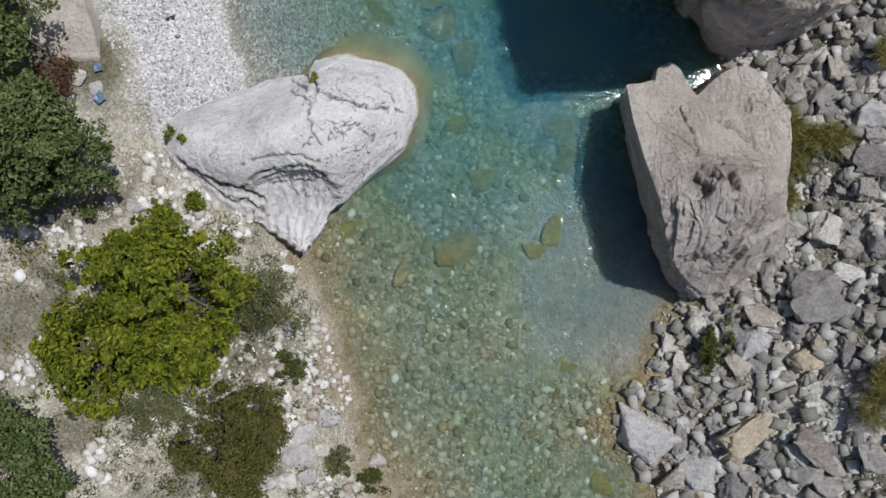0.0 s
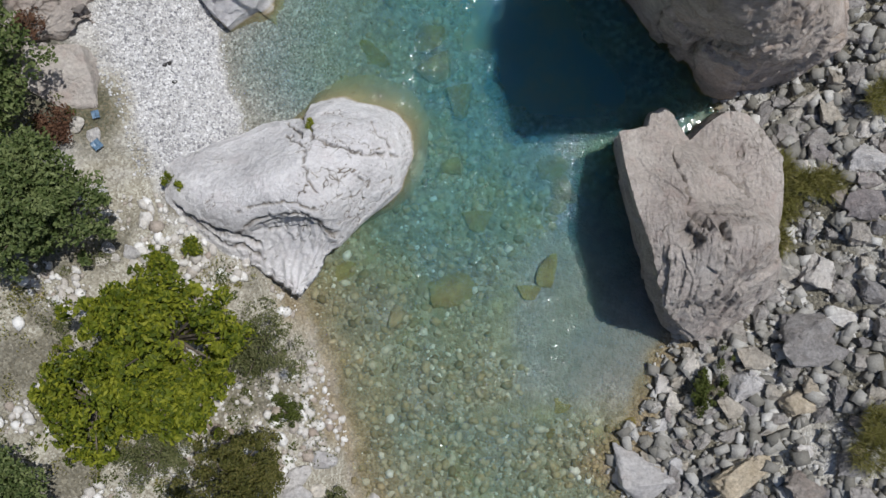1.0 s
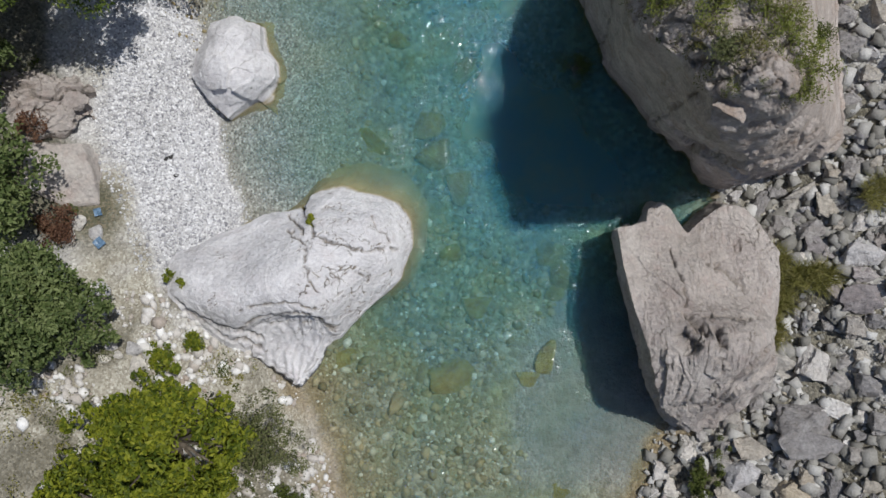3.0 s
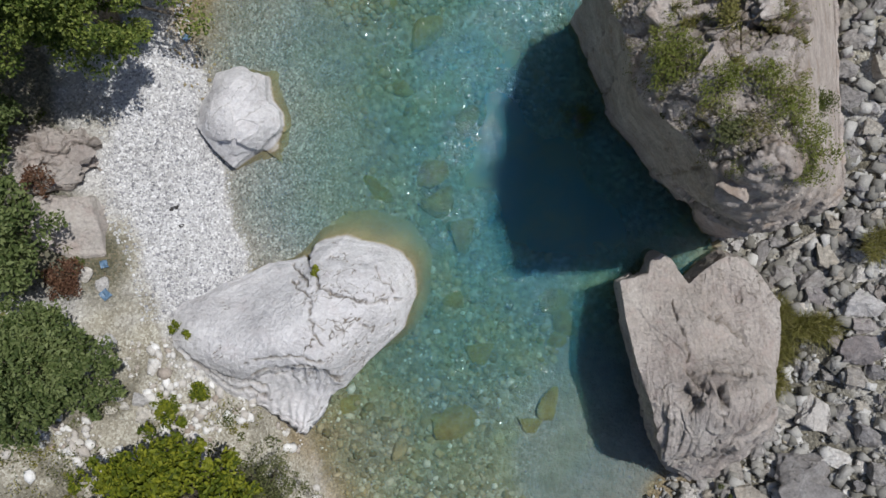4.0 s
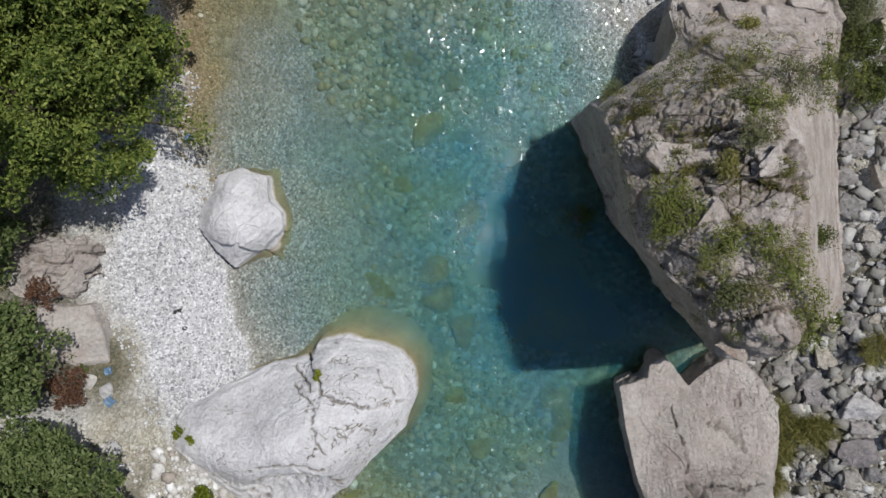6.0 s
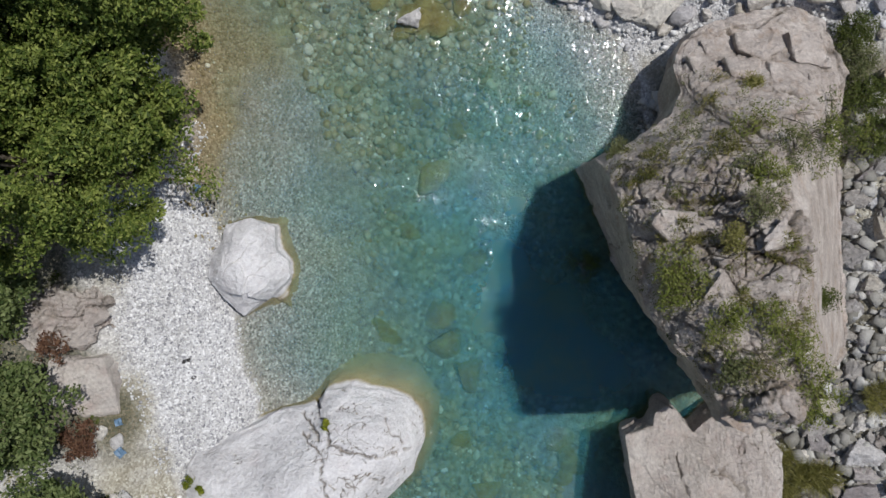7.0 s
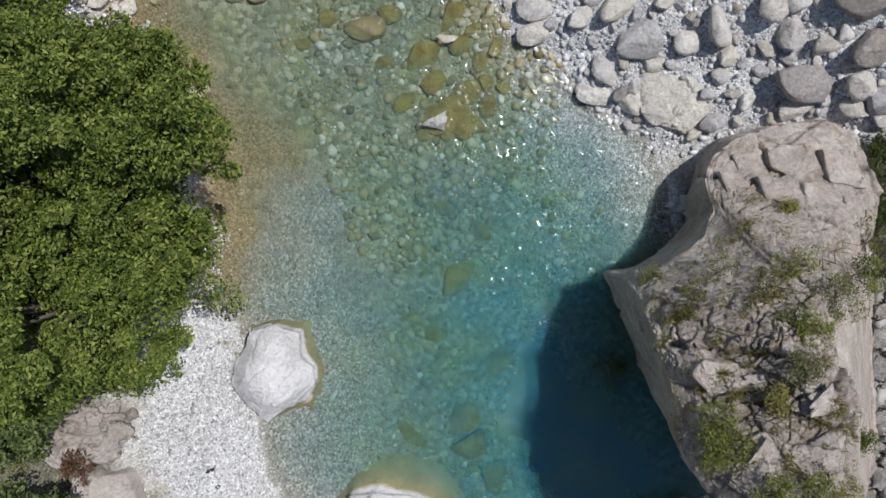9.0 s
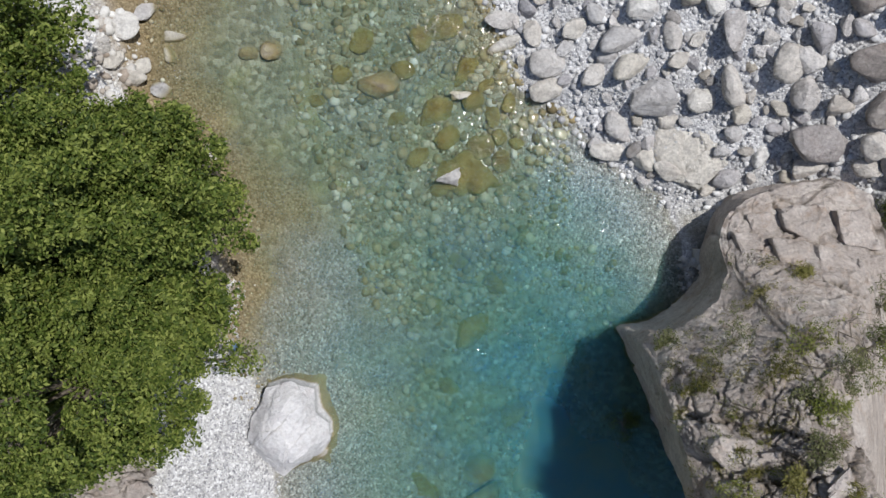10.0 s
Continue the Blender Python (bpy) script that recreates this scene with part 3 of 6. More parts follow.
def heart_relief(p, up):
    h, c = fracture(p, (0.55, 0.7, 0.8), 5, 0.5)
    q = p + 0.2 * fbm(p, 1.5, 3, 0.5, 9)[:, None]
    lift = 0.02 * h + 0.035 * fbm(p, 1.2, 4, 0.5, 6)
    streak = fbm(np.stack([(p[:, 0] + p[:, 1]) * 0.5, p[:, 0] - p[:, 1], p[:, 2]], 1), 1.8, 5, 0.65, 15)
    lift = lift + 0.012 * streak
    chip = veins(q, 38, 2.6, 7, 0.05) * smooth(0.15, 0.4, fbm(p, 1.5, 3, 0.6, 14))
    chip = np.maximum(chip, veins(q, -30, 1.9, 11, 0.045) * smooth(0.2, 0.45, fbm(p, 1.1, 3, 0.6, 16)) * smooth(-3.2, -2.2, p[:, 0]))
    lift = lift - 0.035 * chip
    # Chips, cracks and crease are coloured dark to deepen the shade of shallow grooves.
    soil_shade = 0.9 * chip
    for line, width, depth in ((((-3.1, 4.0), (-2.79, 3.63), (-2.55, 3.27), (-2.25, 3.11), (-1.95, 3.04), (-1.58, 2.96), (-0.85, 3.0)), 0.03, 0.13),
                               (((-3.28, 3.45), (-2.85, 3.15), (-2.7, 2.7), (-2.6, 2.36), (-2.45, 2.12)), 0.025, 0.07),
                               (((-3.35, 3.75), (-3.05, 3.5), (-2.85, 3.35)), 0.03, 0.08),
                               (((-1.4, 3.75), (-1.22, 3.39), (-1.03, 3.14)), 0.025, 0.07),
                               (((-5.62, 1.88), (-5.19, 1.55), (-4.71, 1.3), (-4.3, 1.2), (-3.9, 0.95)), 0.06, 0.18),
                               (((-5.5, 1.62), (-4.95, 1.25), (-4.4, 0.95), (-3.95, 0.7)), 0.05, 0.12),
                               (((-1.9, 2.5), (-1.45, 2.4), (-1.1, 2.45)), 0.025, 0.05),
                               (((-4.1, 1.72), (-3.7, 1.86), (-3.1, 1.9), (-2.5, 1.78)), 0.03, 0.05),
                               (((-3.8, 1.38), (-3.3, 1.5), (-2.8, 1.5), (-2.4, 1.35)), 0.035, 0.07),
                               (((-3.6, 1.2), (-3.2, 1.28), (-2.7, 1.26)), 0.03, 0.06),
                               (((-4.2, 1.25), (-3.85, 1.5), (-3.44, 1.62), (-2.85, 1.66), (-2.45, 1.55), (-2.2, 1.25)), 0.05, 0.10)):
        d, near = groove(p, line, width, depth)
        lift, soil_shade = lift + d, np.maximum(soil_shade, near * 0.8)
    crease = np.interp(p[:, 0], (-4.6, -4.2, -3.85, -3.44, -2.85, -2.45, -2.1), (1.0, 1.25, 1.5, 1.62, 1.66, 1.55, 1.0))
    inside = smooth(-4.7, -4.1, p[:, 0]) * smooth(-1.95, -2.4, p[:, 0])
    lift = lift - 0.20 * inside * smooth(0.05, -0.3, p[:, 1] - crease)
    stri = np.sin((p[:, 0] * 1.0 - p[:, 1] * 0.35) * 26 + 5 * fbm(p, 1.4, 3, 0.5, 8)) + 0.8 * fbm(p * np.array([2.4, 0.7, 1.0]), 3.0, 4, 0.6, 13)
    return lift + 0.022 * stri * inside * smooth(0.1, -0.2, p[:, 1] - crease), soil_shade * smooth(0.1, 0.4, up)


def block_relief(p, up):
    q = p + 0.05 * fbm(p, 1.4, 3, 0.5, 19)[:, None]
    south = smooth(1.7, 1.3, p[:, 1])
    west = smooth(5.3, 4.6, p[:, 0]) * smooth(1.2, 0.7, p[:, 1])
    h, _ = fracture(q, (0.7, 0.5, 0.7), 15, 0.9)
    h2, c2 = fracture(q, (2.6, 1.0, 1.2), 16, 0.9, 0.06)
    flute, _ = fracture(p, (7.5, 1.3, 1.2), 18, 0.9)
    grain = fbm(p * np.array([3.6, 0.6, 1.2]), 1.8, 5, 0.7, 20)
    lift = 0.035 * h + 0.045 * south * h2 - 0.015 * south * c2 + 0.035 * west * flute + 0.014 * grain + 0.012 * fbm(p, 3.0, 4, 0.65, 17)
    nick = veins(q, 84, 2.4, 84, 0.05) * smooth(0.05, 0.4, fbm(p, 0.9, 3, 0.5, 85))
    nick = np.maximum(nick, 0.5 * south * veins(q, 88, 1.2, 86, 0.02))
    lift = lift - 0.035 * nick
    pock = smooth(0.5, 0.8, fbm(p, 3.4, 3, 0.55, 87)) * (0.4 + 0.2 * south)
    lift = lift - 0.05 * pock
    # Shade of nicks, pits and grooves is put into the colour.
    soil_shade = 0.2 * smooth(0.5, 0.95, grain) + 0.12 * c2 * south + 0.4 * nick + 0.2 * pock
    for line, width, depth in ((((4.95, 2.95), (5.03, 2.47), (5.1, 2.0), (5.0, 1.75)), 0.03, 0.08), (((5.02, 1.75), (5.1, 1.4)), 0.09, 0.22), (((4.80, 1.32), (4.92, 1.08)), 0.09, 0.18), (((5.36, 1.4), (5.42, 1.15)), 0.07, 0.2),
                               (((5.3, 1.66), (5.8, 1.64), (6.4, 1.62), (6.75, 1.6)), 0.03, 0.08), (((6.05, 1.4), (6.1, 0.5), (6.0, -0.5)), 0.02, 0.06), (((5.48, 1.2), (5.46, 0.3), (5.5, -0.5)), 0.025, 0.07), (((5.75, 2.72), (5.95, 2.6), (6.1, 2.7)), 0.05, 0.12), (((6.0, 2.75), (6.35, 2.3), (6.45, 2.05)), 0.05, 0.10),
                               (((4.5, 0.15), (5.4, 0.25), (6.5, 0.5), (7.2, 0.75)), 0.02, 0.06), (((4.7, -0.35), (5.6, -0.3), (6.7, -0.1)), 0.02, 0.06)):
        d, near = groove(q, line, width, depth)
        lift, soil_shade = lift + d, np.maximum(soil_shade, near * 0.5)
    return lift, soil_shade


def veins(p, along, fine, seed, width=0.06):
    """Nearness (0..1) of thin wavering cracks that run along a direction in the plan (degrees)."""
    a = radians(along)
    u, v = p[:, 0] * math.cos(a) + p[:, 1] * math.sin(a), -p[:, 0] * math.sin(a) + p[:, 1] * math.cos(a)
    q = np.stack([u * 0.35, v, p[:, 2] * 0.6], 1)
    return smooth(width, 0.0, np.abs(fbm(q, fine, 4, 0.55, seed)))


def cliff_relief(p, up):
    edge = p[:, 0] - 0.05 * (p[:, 1] - 6)
    north = smooth(9.9, 10.6, p[:, 1])
    slab = smooth(5.42, 5.5, edge + 0.05 * fbm(p, 1.3, 3, 0.5, 34)) * smooth(9.7, 9.2, p[:, 1]) * smooth(4.95, 5.3, p[:, 1] - 0.12 * (p[:, 0] - 6)) * smooth(0.1, 0.3, up)
    top = smooth(0.25, 0.6, up) * (1 - slab)
    q = p + 0.09 * fbm(p, 1.3, 3, 0.5, 29)[:, None]
    h, c = fracture(q * np.array([1, 1, 0.5]), (0.75, 1.05, 0.6), 25, 0.5, 0.05)
    h2, c2 = fracture(q, (1.9, 2.6, 2.2), 26, 0.9, 0.07)
    h3, c3 = fracture(q, (4.8, 6.5, 6.0), 27, 1.0, 0.10)
    wild = 0.45 + 0.55 * smooth(-0.3, 0.4, fbm(p, 0.7, 3, 0.5, 35))
    rough = (0.45 + 0.55 * np.maximum(top, smooth(5.4, 5.0, p[:, 1]) * smooth(4.2, 4.8, p[:, 0]))) * (1 - 0.92 * slab) * (1 - 0.45 * north)
    lift = rough * (0.085 * h - 0.03 * c + wild * (0.034 * h2 - 0.03 * c2 + 0.018 * h3 - 0.012 * c3) + 0.022 * fbm(p, 3.0, 4, 0.65, 33)) + 0.02 * (1 - 0.7 * slab) * fbm(p, 1.5, 5, 0.6, 28)
    lift = lift + slab * (0.012 * fbm(p * np.array([2.5, 0.5, 1.0]), 2.0, 4, 0.6, 32) - 0.10)
    ridge = np.exp(-((edge - 5.40) / 0.07) ** 2) * smooth(9.6, 9.0, p[:, 1]) * smooth(0.1, 0.3, up)
    lift = lift + 0.06 * ridge
    patch = smooth(0.05, 0.5, fbm(p, 0.9, 4, 0.6, 30))
    split = np.maximum(veins(q, 68, 1.1, 81, 0.05), 0.8 * veins(q, -25, 1.0, 82, 0.035)) * top * (1 - 0.6 * north)
    lift = lift - 0.06 * split
    joint = 0.0 * lift
    for line in (((4.8, 11.5), (5.5, 11.3), (5.95, 11.45), (6.9, 11.65), (8.0, 11.6)), ((5.9, 10.95), (6.0, 11.6), (5.9, 12.4)), ((6.9, 10.9), (6.95, 12.5)), ((5.3, 10.75), (5.9, 10.95), (6.5, 10.7), (7.2, 10.35)), ((5.25, 5.0), (5.2, 5.8), (5.35, 6.6), (5.25, 7.6), (5.4, 8.6)), ((3.3, 8.5), (3.9, 8.45), (4.6, 8.5), (5.3, 8.3)), ((3.5, 7.6), (4.3, 7.7), (5.2, 7.4)), ((4.1, 5.5), (4.7, 5.7), (5.3, 5.5)),
                 ((6.05, 5.4), (6.0, 6.4), (6.1, 7.6), (6.0, 8.6))):
        fresh = line[0][1] > 10.5
        d, near = groove(q, line, 0.028 if fresh else 0.035, 0.14)
        near = near * (0.35 if line[0][0] > 6 else 1.0)
        lift, joint = lift + d * (0.35 if line[0][0] > 6 else 1.0), np.maximum(joint, near)
    # Brown soil in the hollows; joints and cracks darkened in colour as shade.
    hollow = smooth(0.45, -0.5, h2 * 0.7 + 0.6 * h3)
    return lift, 0.7 * joint + top * (0.3 * c + 0.3 * c2 * wild + 0.12 * c3 * wild + 0.5 * split + (1 - 0.7 * north) * 0.5 * patch * hollow)


def ledge_relief(p, up):
    q = p + 0.2 * fbm(p, 1.6, 3, 0.5, 71)[:, None]
    h, c = fracture(q, (0.8, 2.0, 2.0), 72, 0.6)
    h2, c2 = fracture(q, (3.0, 3.6, 3.4), 73, 0.7)
    return 0.12 * h - 0.03 * c + 0.06 * h2 - 0.02 * c2 + 0.04 * fbm(p, 2.0, 4, 0.6, 74), 0.3 * c + 0.2 * c2


def pale_relief(p, up):
    q = p + 0.12 * fbm(p, 1.5, 3, 0.5, 39)[:, None]
    h, _ = fracture(q, (0.9, 0.9, 0.9), 35, 0.7)
    h2, _ = fracture(q, (2.6, 2.6, 2.6), 37, 0.7)
    nick = veins(q, 60, 1.6, 38, 0.05) * smooth(0.1, 0.5, fbm(p, 1.1, 2, 0.5, 40))
    return 0.04 * h + 0.008 * h2 + 0.015 * fbm(p, 1.8, 5, 0.55, 36) - 0.03 * nick, 0.35 * nick


def build_great_rocks():
    heart = great_rock("heart_boulder",
               [(-5.8, 2.7, 1.2), (-5.85, 2.0, 1.2), (-5.35, 1.4, 1.1), (-4.6, 0.8, 0.9), (-3.85, 0.33, 0.8), (-3.08, -0.22, 0.8), (-2.6, 0.32, 0.9), (-2.1, 1.12, 0.9), (-1.5, 1.73, 0.7),
                (-0.87, 2.35, 0.5), (-0.62, 3.1, 0.4), (-0.7, 3.65, 0.35), (-0.97, 4.0, 0.35), (-1.5, 4.2, 0.4), (-2.25, 4.26, 0.5), (-2.87, 4.17, 0.45), (-3.05, 3.85, 0.45), (-3.4, 3.8, 0.5),
                (-3.9, 3.74, 0.45), (-4.4, 3.5, 0.6), (-5.0, 3.28, 0.75), (-5.65, 2.98, 0.95)],
               [(-6.0, 2.7), (-5.7, 2.0), (-5.0, 1.6), (-4.3, 1.2), (-3.7, 0.7), (-3.05, 0.3), (-2.6, 0.7), (-2.0, 1.3), (-1.3, 1.75), (-0.6, 2.2), (-0.25, 3.1), (-0.2, 4.0), (-0.7, 4.75), (-1.5, 5.0),
                (-2.4, 4.98), (-3.15, 4.5), (-3.45, 4.1), (-3.9, 3.9), (-4.5, 3.7), (-5.1, 3.45), (-5.8, 3.1)], -0.32,
               [(-1.47, 3.4, 1.25), (-2.03, 2.9, 1.5), (-4.4, 3.1, 0.9), (-3.64, 2.2, 2.0), (-2.66, 1.55, 1.8), (-4.9, 1.75, 1.6), (-2.04, 2.0, 1.54), (-3.5, 1.0, 1.05), (-2.95, 1.0, 1.05), (-5.4, 2.5, 1.4), (-2.75, 3.59, 1.1), (-4.2, 1.6, 1.7), (-1.0, 3.2, 0.9)],
               heart_relief, HEART_ROCK, "pale grey heart-shaped limestone boulder at the water's edge", around=620, rings=200, edge=0.1, bulge=0.04, flare=2.2)
    block = great_rock("block_boulder",
               [(3.85, 3.42, 1.35), (4.1, 3.46, 1.3), (4.52, 3.56, 1.15), (4.58, 3.84, 1.05), (4.84, 4.0, 1.0), (5.06, 3.85, 1.0), (5.52, 3.34, 0.75), (5.86, 3.68, 0.9), (6.3, 3.96, 0.9), (6.72, 3.9, 0.9), (7.12, 3.44, 1.0), (7.45, 2.89, 1.05), (7.42, 2.2, 1.15), (7.33, 1.67, 1.2), (7.25, 0.5, 1.35),
                (6.93, -0.2, 1.15), (6.3, -0.8, 0.9), (5.7, -1.0, 0.9), (5.2, -0.75, 1.2), (4.55, -0.25, 2.2), (4.35, 0.3, 2.4), (4.2, 1.0, 2.45), (3.98, 1.75, 2.35), (3.86, 2.64, 1.85)],
               [(4.15, 3.3), (4.4, 3.5), (4.75, 3.7), (4.75, 4.0), (4.95, 4.15), (5.2, 3.95), (5.6, 3.5), (5.95, 3.85), (6.4, 4.15), (6.9, 4.05), (7.4, 3.6), (7.8, 2.9), (7.8, 2.0), (7.7, 0.7), (7.2, -0.7), (6.4, -1.2), (5.6, -1.25), (5.1, -0.7), (4.9, 0.0), (4.8, 0.5), (4.65, 1.0), (4.5, 1.7), (4.3, 2.5)], -0.6,
               [(4.8, 3.75, 1.12), (6.27, 2.64, 1.2), (6.47, 1.78, 1.9), (4.73, 1.22, 2.62), (6.12, 1.42, 2.95), (5.57, 2.69, 1.7), (4.45, 2.68, 1.53), (6.88, 3.13, 1.15), (5.02, 2.26, 1.97), (5.91, 1.81, 2.08), (7.1, 1.94, 1.4), (4.4, 0.77, 2.6), (4.83, 1.4, 2.75), (5.15, 1.18, 3.1), (5.84, 3.0, 1.1),
                (5.35, 1.8, 2.15), (5.45, 1.5, 2.9), (6.8, 1.4, 2.2), (6.8, 1.7, 1.65), (5.87, 1.1, 3.15), (5.34, 0.76, 3.05), (4.7, 0.1, 2.5), (6.24, -0.6, 1.0), (7.1, 0.54, 1.55), (6.6, 0.9, 2.4), (5.5, 0.0, 2.3)],
               block_relief, BLOCK_ROCK, "huge grey-brown limestone block with cracked flat top beside the water", around=560, rings=150, sides=60, edge=0.0, facets=True, bulge=0.0)
    crag = great_rock("crag",
               [(2.95, 9.35, 2.6), (3.02, 9.0, 3.4), (3.08, 8.45, 4.2), (3.18, 7.9, 4.55), (3.24, 7.4, 4.75), (3.24, 6.9, 5.0), (3.3, 6.5, 5.5), (3.48, 6.2, 6.0), (3.76, 5.85, 6.3), (3.98, 5.4, 6.5), (4.15, 4.98, 6.4), (4.5, 4.74, 5.7), (4.95, 4.64, 5.1),
                (5.4, 4.56, 4.5), (6.0, 4.5, 3.6), (6.7, 4.55, 2.9), (7.5, 4.75, 2.2), (8.25, 5.05, 1.8), (8.58, 5.4, 1.75), (8.5, 6.2, 1.7), (8.42, 7.2, 1.75), (8.38, 8.14, 1.77), (8.3, 9.0, 1.85), (8.15, 9.9, 2.0),
                (8.2, 11.0, 2.2), (7.9, 12.3, 1.8), (7.2, 12.7, 1.6), (6.25, 12.55, 1.5), (5.5, 12.3, 1.5), (5.0, 11.95, 1.5), (4.75, 11.4, 1.7), (4.8, 10.8, 2.0), (4.5, 10.28, 2.5), (4.1, 9.98, 2.75), (3.55, 9.64, 2.55), (3.2, 9.5, 2.4)],
               [(3.0, 9.4), (3.22, 9.0), (3.36, 8.6), (3.66, 8.1), (4.02, 7.5), (4.42, 6.9), (4.95, 6.25), (5.6, 5.4), (5.85, 4.85), (6.1, 4.5), (6.5, 4.3), (7.2, 4.4), (8.2, 4.6), (8.9, 5.2), (8.7, 6.4), (8.5, 7.8), (8.4, 9.3), (8.5, 11.0), (8.2, 12.5), (7.3, 12.9), (6.2, 12.8), (5.4, 12.5), (5.15, 11.95), (5.05, 11.4), (5.1, 10.75), (4.85, 10.2), (4.4, 9.75), (3.75, 9.4)], -1.6,
               [(3.46, 8.04, 4.9), (5.25, 7.87, 6.26), (5.26, 6.81, 6.56), (4.33, 5.2, 6.99), (4.44, 7.66, 5.98), (5.57, 9.97, 4.4), (4.47, 9.2, 5.05), (3.68, 9.01, 4.37), (4.25, 9.08, 4.94), (4.92, 9.0, 5.38), (4.16, 8.03, 5.41), (4.79, 8.01, 6.26), (5.45, 8.5, 5.7),
                (3.52, 7.28, 5.35), (4.12, 7.55, 5.9), (4.75, 7.41, 6.1), (5.14, 7.32, 6.44), (3.62, 6.4, 6.2), (4.4, 6.5, 6.6), (5.04, 6.82, 6.7), (3.95, 5.7, 6.6), (4.97, 5.81, 6.85), (5.45, 6.49, 6.4), (6.6, 5.2, 4.5), (4.9, 5.15, 7.1), (5.6, 5.1, 6.0), (7.3, 5.2, 3.4), (6.03, 12.23, 1.55), (7.6, 12.34, 1.6),
                (5.77, 11.25, 2.19), (6.67, 11.23, 2.44), (5.0, 10.57, 2.75), (5.6, 10.17, 3.85), (4.62, 9.68, 4.0), (7.1, 10.68, 2.95), (6.5, 7.5, 4.75), (7.5, 7.5, 3.2), (6.5, 6.2, 4.85), (7.5, 6.2, 3.3), (6.4, 9.0, 4.6), (7.4, 9.0, 3.2), (3.3, 9.3, 3.4)],
               cliff_relief, CLIFF_ROCK, "towering limestone crag with cracked ledges and shrubs on top", around=600, rings=210, sides=80, edge=0.03, category="rock", facets=True, bulge=0.0)
    pale = great_rock("pale_boulder",
               [(-5.1, 8.08, 0.45), (-4.54, 8.22, 0.45), (-3.95, 8.06, 0.4), (-3.95, 7.48, 0.45), (-3.68, 7.2, 0.35), (-3.7, 6.85, 0.35), (-4.1, 6.42, 0.35), (-4.74, 5.92, 0.3), (-5.1, 6.3, 0.35), (-5.54, 6.88, 0.4), (-5.45, 7.4, 0.4), (-5.18, 7.72, 0.45)],
               [(-5.2, 8.2), (-4.5, 8.4), (-3.68, 8.3), (-3.55, 7.45), (-3.48, 7.2), (-3.45, 6.75), (-3.55, 6.15), (-4.15, 5.98), (-4.72, 5.8), (-5.2, 6.2), (-5.68, 6.9), (-5.6, 7.4), (-5.35, 7.85)], -0.2,
               [(-4.5, 7.3, 0.92), (-4.2, 7.0, 0.88), (-4.75, 6.75, 0.86), (-4.5, 7.9, 0.8), (-4.95, 7.2, 0.9), (-5.1, 6.8, 0.72), (-4.55, 6.35, 0.72), (-4.15, 7.7, 0.8), (-3.95, 7.0, 0.75), (-4.9, 7.7, 0.82), (-4.3, 6.6, 0.85), (-5.2, 7.2, 0.78)],
               pale_relief, HEART_ROCK, "pale angular limestone boulder at the gravel shore", around=300, rings=90, sides=24, edge=0.0, facets=True, bulge=0.0, flare=2.6)
    great_rock("bank_slab",
               [(-8.5, 5.2, 1.75), (-7.45, 5.25, 1.65), (-7.25, 4.6, 1.55), (-7.2, 3.95, 1.35), (-7.9, 3.92, 1.5), (-8.6, 4.4, 1.85)], [(-8.6, 5.35), (-7.35, 5.4), (-7.1, 4.6), (-7.05, 3.8), (-7.9, 3.75), (-8.8, 4.3)], 0.6,
               [(-7.8, 4.65, 1.75)], pale_relief, BLOCK_ROCK, "flat grey-pink limestone slab on the gravel bank", around=120, rings=30, sides=12, edge=0.02, facets=True)
    great_rock("bar_slab",
               [(3.75, 14.1, 0.5), (4.5, 14.15, 0.6), (5.25, 13.85, 0.75), (5.35, 13.1, 0.75), (4.75, 12.5, 0.6), (4.15, 12.7, 0.45), (3.7, 13.4, 0.4)], [(3.6, 14.2), (4.5, 14.3), (5.4, 14.0), (5.5, 13.1), (4.8, 12.35), (4.0, 12.6), (3.55, 13.4)], 0.0,
               [(4.5, 13.4, 0.68)], pale_relief, PALE_ROCK, "flat pale limestone slab among bar cobbles", around=120, rings=30, sides=10, edge=0.05)
    outcrop = great_rock("bank_outcrop",
               [(-9.8, 6.2, 1.9), (-8.9, 6.7, 1.7), (-8.1, 6.65, 1.5), (-7.5, 6.4, 1.4), (-7.4, 5.85, 1.3), (-8.0, 5.5, 1.5), (-8.9, 5.5, 1.8)], [(-10.0, 6.2), (-8.9, 6.9), (-8.1, 6.85), (-7.35, 6.55), (-7.25, 5.75), (-8.0, 5.35), (-9.1, 5.3)], 0.6,
               [(-8.5, 6.1, 1.95), (-7.8, 6.1, 1.6)], ledge_relief, BLOCK_ROCK, "broken grey-pink limestone ledge on the bank", around=200, rings=60, sides=16, edge=0.03, facets=True)
    for x, y, a, b, t in ((-9.2, 6.1, 1.1, 0.8, 10), (-8.3, 6.3, 1.0, 0.6, -12), (-8.0, 5.75, 0.9, 0.55, 14), (-8.8, 5.65, 0.9, 0.5, -5), (-7.6, 6.15, 0.55, 0.45, 25)):
        stone(x, y, a, b, t, "angular", BLOCK_ROCK, 0.5, 0.62, 1.62 + 0.1 * (-8.0 - x), name="ledge_block", parent=outcrop, tilt=5)
    return crag, [heart, block, crag, pale]


# ---- loose stones ----
def ico(sub):
    bm = bmesh.new()
    bmesh.ops.create_icosphere(bm, subdivisions=sub, radius=1.0)
    v = np.array([q.co[:] for q in bm.verts])
    bm.verts.index_update()
    f = np.array([[q.index for q in a.verts] for a in bm.faces])
    bm.free()
    return v, f


